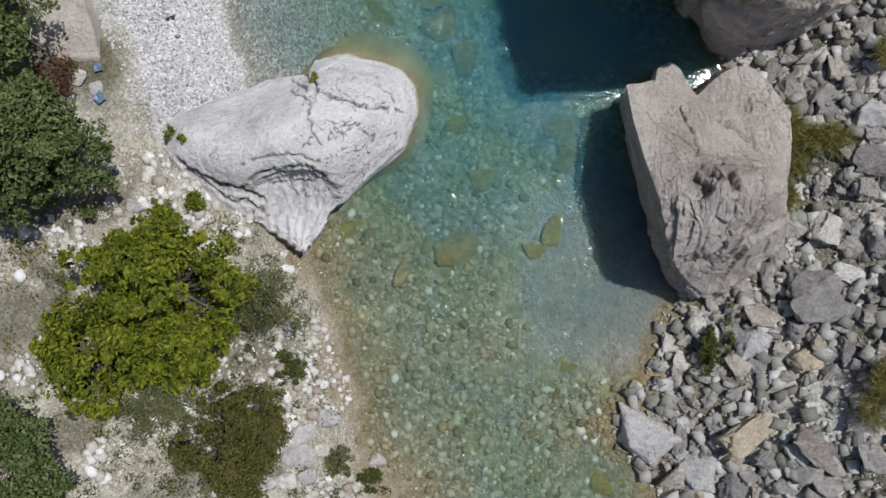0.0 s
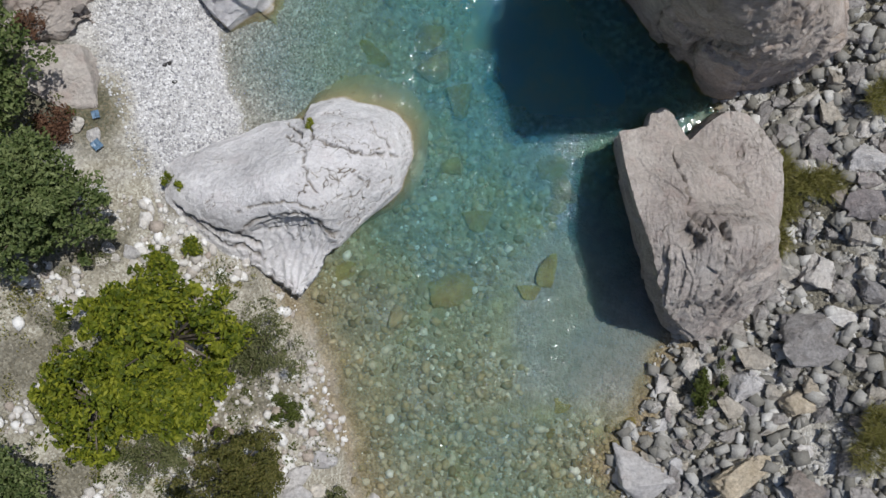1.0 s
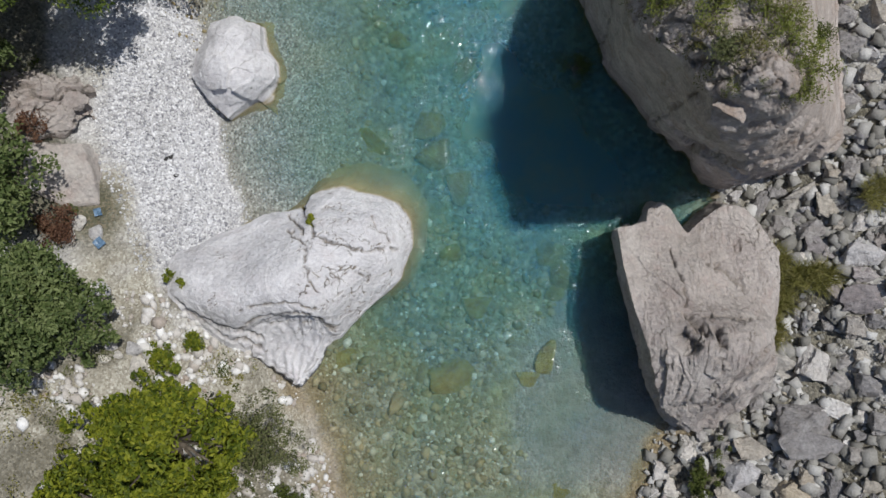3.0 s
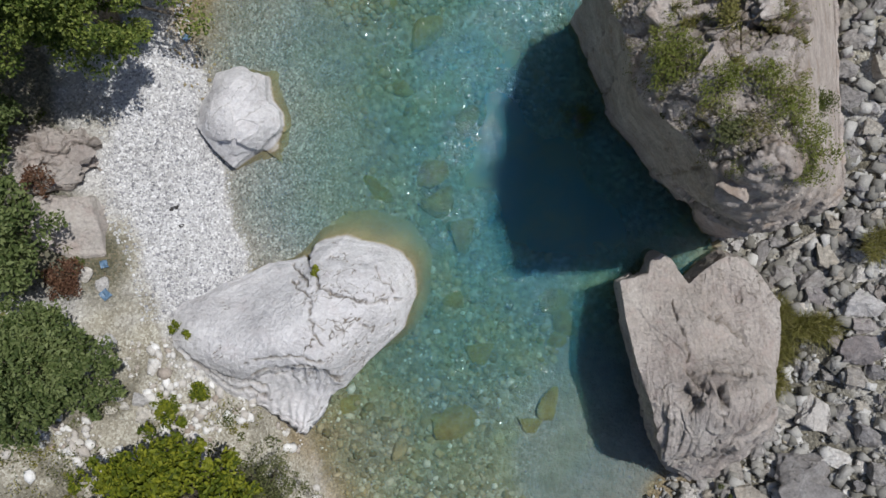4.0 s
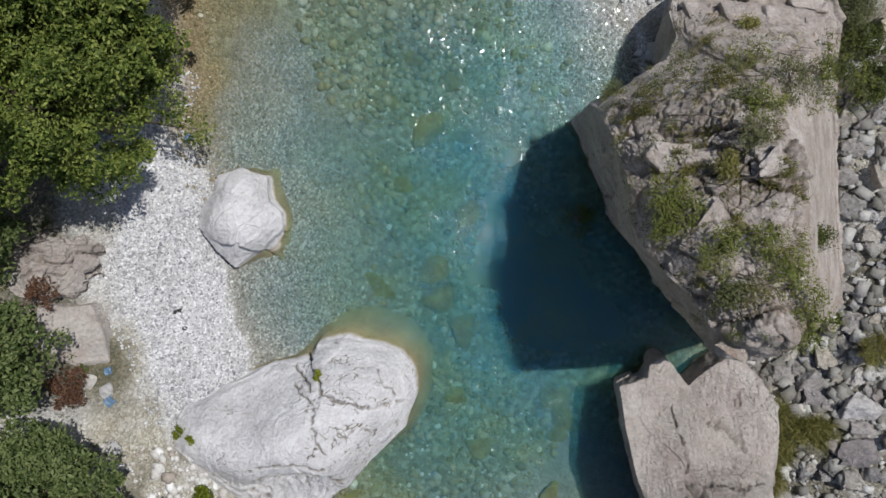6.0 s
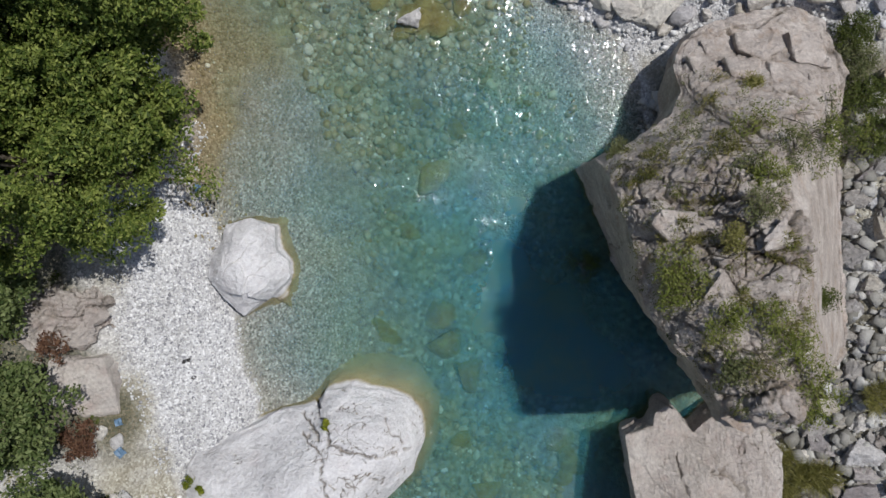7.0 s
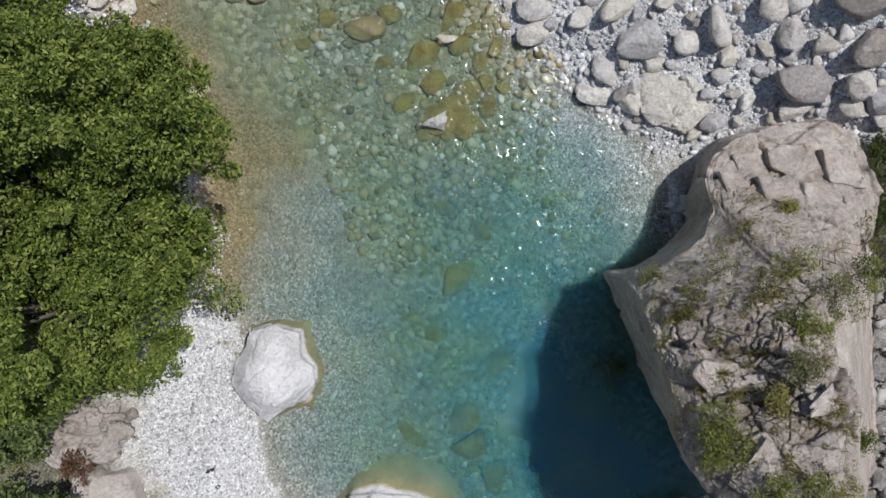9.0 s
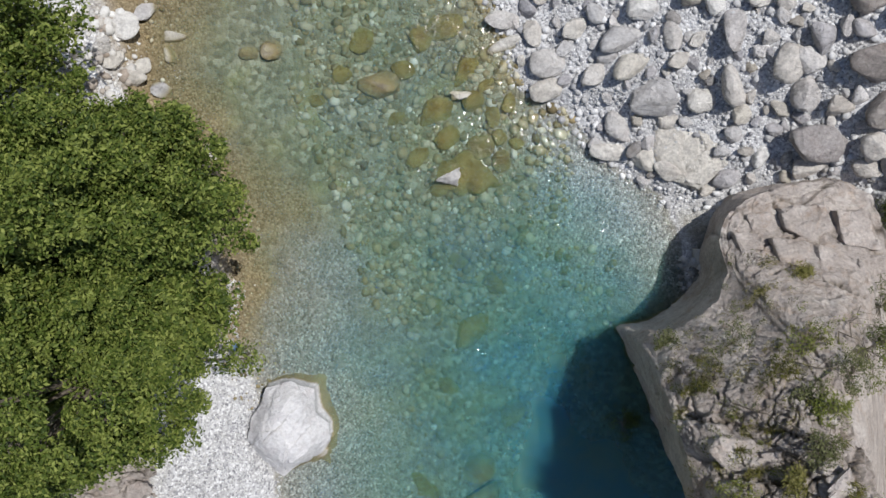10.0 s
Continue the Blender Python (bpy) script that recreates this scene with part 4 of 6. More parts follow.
def stone_shape(rng, round_off):
    """A unit stone: a faceted block with worn edges, or a smooth river cobble for a high round_off."""
    bm = bmesh.new()
    for _ in range(int(rng.integers(11, 17))):
        u = rng.uniform(-1, 1, 3)
        u = u / np.abs(u).max() if rng.random() < 0.6 else u / np.linalg.norm(u)
        bm.verts.new(u * rng.uniform(0.8, 1.0))
    hull = bmesh.ops.convex_hull(bm, input=bm.verts)
    bmesh.ops.delete(bm, geom=[v for v in set(hull["geom_interior"] + hull["geom_unused"]) if isinstance(v, bmesh.types.BMVert)], context="VERTS")
    bmesh.ops.dissolve_limit(bm, angle_limit=radians(14), verts=bm.verts, edges=bm.edges)
    bmesh.ops.bevel(bm, geom=bm.edges[:], offset=0.05 + 0.12 * round_off, segments=2, profile=0.6, affect="EDGES", clamp_overlap=True)
    bmesh.ops.triangulate(bm, faces=bm.faces)
    for _ in range(2 if round_off else 3):
        long = [e for e in bm.edges if e.calc_length() > (0.28 if round_off else 0.17)]
        bmesh.ops.subdivide_edges(bm, edges=long, cuts=1)
        bmesh.ops.triangulate(bm, faces=bm.faces)
    if round_off > 0.8:
        bmesh.ops.subdivide_edges(bm, edges=bm.edges[:], cuts=1, use_grid_fill=True)
    if round_off:
        for _ in range(int(4 + 8 * round_off * round_off)):
            bmesh.ops.smooth_vert(bm, verts=bm.verts, factor=0.5, use_axis_x=True, use_axis_y=True, use_axis_z=True)
    me = bpy.data.meshes.new("stone")
    bm.to_mesh(me)
    bm.free()
    v = places_of(me)
    v = v + v * (0.05 * fbm(v + rng.uniform(0, 50), 2.5, 4, 0.6, 41))[:, None]
    if not round_off:
        chips, gap = fracture(v + rng.uniform(0, 50), (1.5, 1.5, 1.5), 43, 1.2, 0.08)
        v = v * (1 + 0.07 * chips - 0.04 * gap)[:, None]
    v = v - (v.max(0) + v.min(0)) / 2
    me.vertices.foreach_set("co", (v / np.abs(v).max(0)).astype(np.float32).ravel())
    me.polygons.foreach_set("use_smooth", np.ones(len(me.polygons), bool))
    me.set_sharp_from_angle(angle=radians(28 + 50 * round_off))
    me.update()
    return me


rng = np.random.default_rng(7)
ANGULAR = [stone_shape(rng, 0.0) for _ in range(18)]
COBBLES = [stone_shape(rng, 0.6) for _ in range(12)]
WORN = [stone_shape(rng, 1.0) for _ in range(8)]
for me in ANGULAR + COBBLES + WORN:
    me.materials.append(LOOSE_ROCK)


def stone(x, y, length, width, turn=0.0, kind="angular", mat=None, tall=0.75, sink=0.3, z=None, label="", group="loose rocks on the river bank", name="rock", tilt=9, parent=None):
    mes = ANGULAR if kind == "angular" else WORN if kind == "worn" else COBBLES
    ob = new(name, mes[int(rng.integers(len(mes)))])
    ob.material_slots[0].link = "OBJECT"
    ob.material_slots[0].material = mat or (LOOSE_ROCK if kind == "angular" else COBBLE_ROCK)
    hgt = tall * min(length, width)
    g = ground_height(x, y)[0] if z is None else z
    ob.matrix_world = pose(x, y, g + hgt * (0.5 - sink), rng.uniform(-tilt, tilt), rng.uniform(-tilt, tilt), turn) @ Matrix.Diagonal((length / 2 * 1.06, width / 2 * 1.06, hgt / 2, 1))
    if parent:
        ob.parent = parent
        return ob
    if kind != "angular":
        ob.name = "cobble"
    return tagged(ob, label or ("angular grey limestone rock on the bank" if kind == "angular" else "rounded pale river cobble"), "rock" if kind == "angular" else "cobble", group)


def scatter_mesh(name, xs, ys, sizes, base, mat, flatness=0.6, lift=0.15, round_off=True):
    """Many small stones in one mesh."""
    v, f = base
    n = len(xs)
    a = rng.uniform(0, 2 * math.pi, n)
    sx, sy, sz = sizes * rng.uniform(0.75, 1.25, n), sizes * rng.uniform(0.6, 1.0, n), sizes * flatness * rng.uniform(0.7, 1.2, n)
    z = ground_height(xs, ys) + sz * lift
    rough = 1 + (0.22 if len(v) > 8 else 0.38) * rng.uniform(-1, 1, (n, len(v), 1))
    w = v[None] * rough * np.stack([sx, sy, sz], 1)[:, None] * 0.5
    c, s = np.cos(a)[:, None], np.sin(a)[:, None]
    x, y = w[..., 0] * c - w[..., 1] * s + xs[:, None], w[..., 0] * s + w[..., 1] * c + ys[:, None]
    verts = np.stack([x, y, w[..., 2] + z[:, None]], 2).reshape(-1, 3)
    faces = (f[None] + (np.arange(n) * len(v))[:, None, None]).reshape(-1, 3)
    return mesh_object(name, mesh_from(name, verts, faces), mat, smooth=round_off)


# ---- plants ----
def leaf_cloud(name, clumps, per, leaf, mat, parent=None, up=0.6, seed=1, shape=0.5, layer=0.75):
    """Leaves round clump centres (x, y, z, radius): each leaf a folded blade of two halves."""
    r = np.random.default_rng(seed)
    c = np.repeat(np.asarray(clumps, float), per, axis=0)
    n = len(c)
    d = r.normal(size=(n, 3))
    d /= np.linalg.norm(d, axis=1)[:, None]
    d[:, 2] = d[:, 2] * layer + 0.12
    at = c[:, :3] + d * (c[:, 3] * r.uniform(0.25, 1.0, n) ** 0.6)[:, None]
    nrm = d * (1 - up) + np.array([0, 0, up]) + r.normal(size=(n, 3)) * 0.35
    nrm /= np.linalg.norm(nrm, axis=1)[:, None]
    t = np.cross(nrm, r.normal(size=(n, 3)))
    t /= np.linalg.norm(t, axis=1)[:, None]
    b = np.cross(nrm, t)
    ln = (leaf * r.uniform(0.6, 1.35, n))[:, None]
    w = ln * shape
    fold = nrm * w * 0.25
    verts = np.stack([at - t * ln * 0.5, at + b * w * 0.5 + fold, at + t * ln * 0.5 - nrm * ln * 0.12, at - b * w * 0.5 + fold], 1).reshape(-1, 3)
    k = np.arange(n)[:, None] * 4
    faces = np.concatenate([k + [0, 1, 2], k + [0, 2, 3]])
    return mesh_object(name, mesh_from(name, verts, faces), mat, parent, smooth=False)


def limb(bm, a, b, ra, rb, sides=6):
    a, b = Vector(a), Vector(b)
    q = (b - a).to_track_quat("Z", "Y")
    rings = []
    for p, r in ((a, ra), (b, rb)):
        rings.append([bm.verts.new(p + q @ Vector((r * math.cos(2 * math.pi * i / sides), r * math.sin(2 * math.pi * i / sides), 0))) for i in range(sides)])
    for i in range(sides):
        bm.faces.new((rings[0][i], rings[0][(i + 1) % sides], rings[1][(i + 1) % sides], rings[1][i]))


def plant(name, x, y, top, radius, mat, label, category, leaf=0.1, clumps=160, per=45, clump_r=0.28, seed=1, ry=None, bottom=None, density=0.55, shape=0.5, up=0.6, turn=0.0, layer=0.75, gaps=1.1, thin=-0.15):
    """A shrub or tree: limbs from the ground to clumps of leaves on an uneven dome."""
    r = np.random.default_rng(seed)
    ry = ry or radius
    g = ground_height(x, y)[0] if bottom is None else bottom
    height = top - g
    empty = new(name)
    empty.location = (x, y, g)
    tagged(empty, label, category)
    lobes = [(0, 0, 0.62, 0.62)] + [(0.58 * math.cos(a), 0.58 * math.sin(a), r.uniform(0.3, 0.6), r.uniform(0.36, 0.5)) for a in np.linspace(0, 2 * math.pi, 8)[:-1] + r.uniform(0, 1)]
    pts = []
    ca, sa = math.cos(turn), math.sin(turn)
    while len(pts) < clumps:
        lx, ly, lz, lr = lobes[int(r.integers(len(lobes)))]
        d = r.normal(size=3)
        d /= np.linalg.norm(d)
        if d[2] < -0.35:
            continue
        stray = r.random() < 0.16
        s = lr * (r.uniform(1.0, 1.22) if stray else r.uniform(density, 1.0))
        u, v = (lx + d[0] * s), (ly + d[1] * s)
        px, py, pz = u * radius * ca - v * ry * sa, u * radius * sa + v * ry * ca, height * min(0.97, lz + d[2] * s * 0.62)
        thick = fbm(np.array([[px + x, py + y, pz * 0.6]]), gaps, 2, 0.5, seed)[0]
        if thick < thin and r.random() < 0.85:
            continue
        pz = pz + 0.16 * height * (thick - 0.2) if height > 2 else pz
        pts.append((px, py, max(pz, 0.1 * height), clump_r * r.uniform(0.6, 1.3) * (0.75 if stray else 1.0)))
    bm = bmesh.new()
    fork = (0.03 * radius, 0, height * 0.3)
    limb(bm, (0, 0, -0.25), fork, 0.035 * height, 0.028 * height, 8)
    for q in pts[::max(1, len(pts) // 40)]:
        m = ((q[0] + fork[0]) * 0.45, (q[1] + fork[1]) * 0.45, (q[2] + fork[2]) * 0.52)
        limb(bm, fork, m, 0.012 * height, 0.006 * height)
        limb(bm, m, q[:3], 0.006 * height, 0.002 * height)
    part("trunk", bm, BARK, empty, "brown branching stems")
    leaf_cloud("crown", pts, per, leaf, mat, empty, up, seed, shape, layer)
    return empty


def tuft(x, y, z, radius, blades, length, mat, label, seed, name="grass_tuft"):
    """A clump of arching grass blades."""
    r = np.random.default_rng(seed)
    a = r.uniform(0, 2 * math.pi, blades)
    d = radius * np.sqrt(r.uniform(0, 1, blades))
    o = np.stack([x + d * np.cos(a), y + d * np.sin(a), np.full(blades, z - 0.03)], 1)
    lean = a + r.normal(0, 1.4, blades)
    ln = length * r.uniform(0.5, 1.2, blades)
    out = np.stack([np.cos(lean), np.sin(lean), 0 * lean], 1)
    side = np.stack([-np.sin(lean), np.cos(lean), 0 * lean], 1) * 0.005
    up = np.array([0, 0, 1.0])
    bend = r.uniform(0.1, 0.9, blades)
    mid = o + out * (ln * 0.35 * bend)[:, None] + up * (ln * 0.6)[:, None]
    tip = o + out * (ln * bend)[:, None] + up * (ln * (1.05 - 0.5 * bend))[:, None]
    verts = np.stack([o - side, o + side, mid + side, mid - side, tip], 1).reshape(-1, 3)
    k = np.arange(blades)[:, None] * 5
    faces = np.concatenate([k + [0, 1, 2], k + [0, 2, 3], k + [3, 2, 4]])
    ob = mesh_object(name, mesh_from(name, verts, faces), mat, smooth=False)
    return tagged(ob, label, "grass", "grass tufts")


def build_plants(on_crag):
    plant("tree", -7.1, 12.1, 7.9, 2.6, LEAF_TREE, "tall broad-leaved green tree on the gravel bank", "tree", 0.085, 340, 220, 0.35, 51, ry=2.25, density=0.3, up=0.6, layer=0.6, thin=-0.5)
    plant("tree", -7.3, 9.15, 7.9, 2.1, LEAF_TREE, "broad-leaved green tree shading the gravel bank", "tree", 0.085, 250, 240, 0.35, 52, ry=1.95, density=0.3, up=0.6, layer=0.6, thin=-0.5)
    plant("tree", -8.9, 10.9, 8.0, 2.2, LEAF_TREE, "broad-leaved green tree behind the gravel bank", "tree", 0.085, 270, 230, 0.35, 64, density=0.2, up=0.6, layer=0.6, thin=-0.5)
    plant("tree", -6.35, 12.9, 7.2, 1.25, LEAF_TREE, "slender broad-leaved green tree beside a taller one", "tree", 0.085, 100, 230, 0.34, 48, density=0.2, up=0.6, layer=0.6, thin=-0.5)
    plant("tree", -7.6, 11.4, 7.7, 1.25, LEAF_TREE, "slender broad-leaved green tree in the middle of a clump", "tree", 0.085, 100, 230, 0.34, 49, density=0.2, up=0.6, layer=0.6, thin=-0.5)
    plant("tree", -9.1, 12.9, 7.3, 1.6, LEAF_TREE, "smaller broad-leaved green tree in the bank wood", "tree", 0.092, 130, 220, 0.36, 69, density=0.2, up=0.6, layer=0.6, thin=-0.5)
    plant("tree", -9.5, 15.5, 6.4, 1.9, LEAF_TREE, "dark green tree on the upstream bank", "tree", 0.11, 170, 90, 0.4, 63, thin=-0.5)
    plant("tree", -8.75, 4.35, 4.9, 1.3, LEAF_DARK, "dark green tree beside the stone slab", "tree", 0.11, 150, 60, 0.28, 53, thin=-0.5)
    plant("shrub", -7.7, 1.8, 5.0, 1.35, LEAF_DARK, "dense dark green shrub on the stony bank", "shrub", 0.1, 260, 70, 0.24, 54)
    plant("shrub", -5.25, -0.8, 5.4, 1.7, LEAF_BRIGHT, "yellow-green leafy shrub on the white stones", "shrub", 0.11, 330, 55, 0.2, 55, ry=1.35, density=0.3)
    plant("shrub", -5.1, -1.9, 4.5, 1.05, LEAF_BRIGHT, "low yellow-green leafy shrub beside a taller one", "shrub", 0.115, 130, 45, 0.2, 60, density=0.3)
    plant("shrub", -6.75, -2.05, 4.0, 1.2, LEAF_BRIGHT, "low yellow-green leafy shrub among white stones", "shrub", 0.115, 130, 45, 0.22, 65, density=0.3)
    plant("shrub", -4.2, -3.7, 4.4, 1.0, LEAF_BROWN, "rounded olive-green shrub on the stony bank", "shrub", 0.06, 280, 85, 0.17, 56, ry=1.2)
    plant("shrub", -3.75, -0.95, 2.5, 1.1, LEAF_OLIVE, "feathery grey-green shrub beside the river", "shrub", 0.05, 170, 42, 0.17, 57, ry=0.85, density=0.1, turn=-0.5)
    plant("shrub", -5.75, -3.3, 2.8, 0.8, LEAF_OLIVE, "grey-green low shrub on white stones", "shrub", 0.05, 100, 50, 0.18, 58, density=0.3)
    plant("shrub", -6.15, 10.5, 5.9, 1.15, LEAF_TREE, "leafy green shrub under the bank trees", "shrub", 0.1, 90, 120, 0.32, 61)
    plant("shrub", -9.4, 6.9, 4.2, 1.15, LEAF_DARK, "dark green shrub above the limestone ledge", "shrub", 0.09, 150, 60, 0.26, 62)
    plant("shrub", -8.2, -4.0, 4.0, 1.25, LEAF_DARK, "dark green shrub on the stony bank", "shrub", 0.09, 170, 55, 0.24, 59)
    plant("dead_bush", -7.85, 3.5, 2.1, 0.42, LEAF_RED, "dry red-brown bush behind the stone slab", "shrub", 0.06, 50, 35, 0.14, 66)
    plant("dead_bush", -8.3, 5.5, 2.5, 0.35, LEAF_RED, "dry brown bush in a ledge crack", "shrub", 0.06, 30, 30, 0.12, 67)
    plant("small_shrub", 6.05, -2.05, 0.95, 0.34, LEAF_MOSS, "low dark green shrub between bank rocks", "shrub", 0.05, 70, 45, 0.11, 68, ry=0.85, turn=-0.35, density=0.1)
    for i, (x, y, top, r, mat) in enumerate(((8.75, 10.7, 1.1, 0.55, LEAF_MOSS), (8.6, 11.5, 1.0, 0.5, LEAF_OLIVE), (9.0, 9.9, 1.0, 0.5, LEAF_MOSS), (8.5, 12.1, 0.8, 0.4, LEAF_MOSS))):
        plant("bank_shrub", x, y, ground_height(x, y)[0] + top, r, mat, "straggling green shrub between crag and rubble", "shrub", 0.055, 90, 34, 0.14, 140 + i, density=0.1, shape=0.35)
    k = 70
    for x, y, top, r, mat in ((-3.32, -2.59, 0.55, 0.38, LEAF_MOSS), (-2.29, -4.65, 0.5, 0.35, LEAF_OLIVE), (-5.25, 1.0, 0.45, 0.2, LEAF_BRIGHT), (-3.95, -1.5, 0.5, 0.3, LEAF_OLIVE), (-7.6, -4.6, 0.7, 0.45, LEAF_BRIGHT), (-5.9, 0.75, 0.5, 0.3, LEAF_BRIGHT), (-4.6, -4.6, 0.5, 0.3, LEAF_OLIVE), (-1.6, -5.2, 0.4, 0.35, LEAF_MOSS)):
        k += 1
        plant("small_shrub", x, y, ground_height(x, y)[0] + top, r, mat, "small green plant among bank stones", "shrub", 0.06, 30, 35, 0.1, k)
    for x, y, z, r in ((-5.72, 2.49, 1.25, 0.16), (-2.72, 3.6, 1.0, 0.13), (-5.45, 2.3, 1.3, 0.1)):
        k += 1
        plant("rock_plant", x, y, z + 0.28, r, LEAF_BRIGHT, "small yellow-green plant rooted in the pale boulder", "plant", 0.05, 14, 25, 0.06, k, bottom=z - 0.05)
    for x, y, top, r, mat in ((3.67, 7.3, 0.7, 0.45, LEAF_CRAG), (3.75, 7.0, 0.6, 0.35, LEAF_CRAG), (4.05, 6.55, 0.8, 0.38, LEAF_CRAG), (4.75, 6.5, 0.6, 0.42, LEAF_CRAG), (5.1, 6.0, 0.5, 0.36, LEAF_CRAG), (4.45, 7.8, 0.3, 0.22, LEAF_GRASS), (3.1, 7.1, 0.6, 0.35, LEAF_MOSS), (6.62, 6.7, 0.25, 0.16, LEAF_MOSS),
                              (4.2, 9.6, 0.5, 0.5, LEAF_OLIVE), (3.4, 9.5, 0.35, 0.25, LEAF_OLIVE), (4.7, 9.3, 0.45, 0.5, LEAF_BROWN), (5.3, 9.7, 0.6, 0.5, LEAF_CRAG), (6.3, 9.6, 0.8, 0.55, LEAF_CRAG), (5.0, 9.0, 0.45, 0.4, LEAF_OLIVE), (5.8, 9.3, 0.6, 0.4, LEAF_OLIVE), (3.7, 9.1, 0.3, 0.3, LEAF_BROWN), (3.55, 6.9, 0.6, 0.35, LEAF_CRAG), (5.25, 5.5, 0.5, 0.35, LEAF_CRAG), (6.9, 9.6, 0.8, 0.5, LEAF_MOSS), (4.8, 8.3, 0.4, 0.3, LEAF_OLIVE), (5.2, 8.8, 0.5, 0.3, LEAF_CRAG), (5.9, 10.8, 0.25, 0.22, LEAF_GRASS), (7.6, 10.1, 0.8, 0.6, LEAF_MOSS), (8.1, 9.7, 0.7, 0.5, LEAF_CRAG), (4.2, 5.9, 0.3, 0.25, LEAF_OLIVE)):
        k += 1
        z = on_crag(x, y)
        plant("crag_shrub", x, y, z + 0.7 * top, r * 1.25, mat, "straggling shrub rooted in the limestone crag", "shrub", 0.05, 46, 24, 0.15, k, bottom=z - 0.08, density=0.02, shape=0.34, ry=r * (0.7 + 0.9 * ((k * 0.37) % 1)), turn=k * 1.1)
    r = np.random.default_rng(5)
    for i in range(46):
        x, y = r.uniform(3.2, 5.5), r.uniform(5.2, 11.6)
        z = on_crag(x, y)
        if z > 1.4:
            tuft(x, y, z, r.uniform(0.08, 0.22), 110, 0.15, LEAF_GRASS, "dry straw-coloured grass tuft on the crag", 200 + i)
    for i, (x, y, rad) in enumerate(((7.5, 2.7, 0.22), (7.6, 2.2, 0.35), (7.55, 1.8, 0.25), (7.45, 1.15, 0.25), (8.35, 2.35, 0.3), (8.0, 2.4, 0.2), (9.5, 4.2, 0.3), (8.9, -3.2, 0.4), (9.1, -2.6, 0.3))):
        tuft(x, y, ground_height(x, y)[0] + 0.2, rad, 600, 0.46, LEAF_GRASS, "yellow-green grass tuft between bank rocks", 300 + i)


# ---- named stones: x, y, length, width, turn ----
BANK_PALE = [(4.46, -4.19, 1.36, 1.03, -20), (5.31, -2.54, 0.37, 0.55, 0), (5.12, -2.12, 0.37, 0.49, 0), (5.00, -3.03, 0.61, 0.37, 10), (5.67, -1.57, 0.37, 0.63, 10), (6.77, -2.06, 0.88, 0.75, 10), (5.61, -4.98, 0.85, 1.03, 10)]
BANK_OCHRE = [(6.66, -3.90, 1.56, 0.66, 35), (7.83, -2.39, 0.84, 0.66, -15), (8.07, -1.97, 0.42, 0.42, 0)]
BANK_GREY = [(8.13, -1.25, 1.38, 0.60, 5), (5.27, -4.20, 0.34, 0.75, -15), (5.12, -5.02, 0.60, 0.72, 0), (5.42, -2.03, 0.42, 0.36, 0), (5.79, -2.81, 0.63, 0.31, -20), (8.61, -2.15, 0.38, 0.63, 0), (6.95, -1.43, 0.75, 0.51, 10), (8.40, -1.61, 0.51, 0.36, 0), (5.85, -3.30, 0.34, 0.43, 0), (6.35, -3.12, 0.51, 0.36, 0), (7.07, -4.56, 0.75, 0.41, -10), (6.45, -4.70, 0.58, 0.48, 0), (7.71, -4.82, 0.87, 0.51, 15)]
BANK_GREY_LOW = [(6.17, -4.95, 0.38, 0.31, 0), (7.15, -2.98, 0.43, 0.31, 0), (7.39, -2.76, 0.50, 0.36, 0), (6.71, -4.95, 0.55, 0.36, 0), (8.68, -3.58, 0.74, 0.50, 10), (9.04, -1.45, 0.50, 0.38, 0), (5.57, -4.29, 0.31, 0.53, 0), (7.37, -5.13, 0.60, 0.43, 0), (8.20, -5.03, 0.72, 0.48, 0), (8.92, -4.29, 0.72, 0.60, 0), (6.05, -2.68, 0.41, 0.36, 0), (6.41, -2.50, 0.48, 0.53, 20), (6.83, -2.56, 0.41, 0.36, 0)]
WET_STONES = [(5.05, -2.32, 0.46, 0.54, 0), (4.44, -3.14, 0.36, 0.49, 0), (4.77, -3.43, 0.49, 0.59, 0), (4.98, -1.91, 0.38, 0.31, 0)]
BANK_MID = [(7.34, 3.98, 0.74, 0.45, 35), (8.01, 3.97, 0.45, 0.36, 20), (8.62, 3.97, 0.50, 0.57, 0), (8.92, 3.58, 0.53, 0.33, 20), (7.79, 3.48, 0.50, 0.50, 0), (8.13, 3.67, 0.31, 0.29, 0), (8.40, 3.06, 0.57, 0.43, 0), (8.61, 1.30, 0.31, 0.36, 0), (8.91, 0.49, 0.48, 0.36, 0), (7.70, 0.49, 0.57, 0.57, 0), (7.39, -0.12, 0.43, 0.43, 0), (7.18, -0.50, 0.36, 0.50, 0), (8.00, -0.85, 1.34, 0.86, 15), (8.88, 0.03, 0.77, 0.43, -15)]
BANK_MID_MORE = [(9.34, 0.02, 0.50, 0.50, 0), (9.47, -0.76, 0.50, 0.50, 0), (6.63, -0.95, 0.43, 0.62, 20), (7.86, 0.16, 0.50, 0.26, 10), (9.24, 0.64, 0.38, 0.31, 0), (6.40, 4.22, 0.38, 0.26, 0), (9.07, 1.28, 0.57, 0.50, 0), (8.44, 2.58, 0.36, 0.31, 0), (8.08, 2.78, 0.31, 0.24, 0), (7.55, 0.85, 0.43, 0.26, 0), (8.32, 1.49, 0.31, 0.29, 0)]
BANK_MID_PALE = [(8.33, 0.48, 0.76, 0.78, -10), (8.75, -0.54, 0.76, 0.43, -10), (9.23, 2.91, 0.90, 0.61, 0), (9.42, 3.99, 0.52, 0.26, 20), (8.27, 2.82, 0.59, 0.26, 10)]
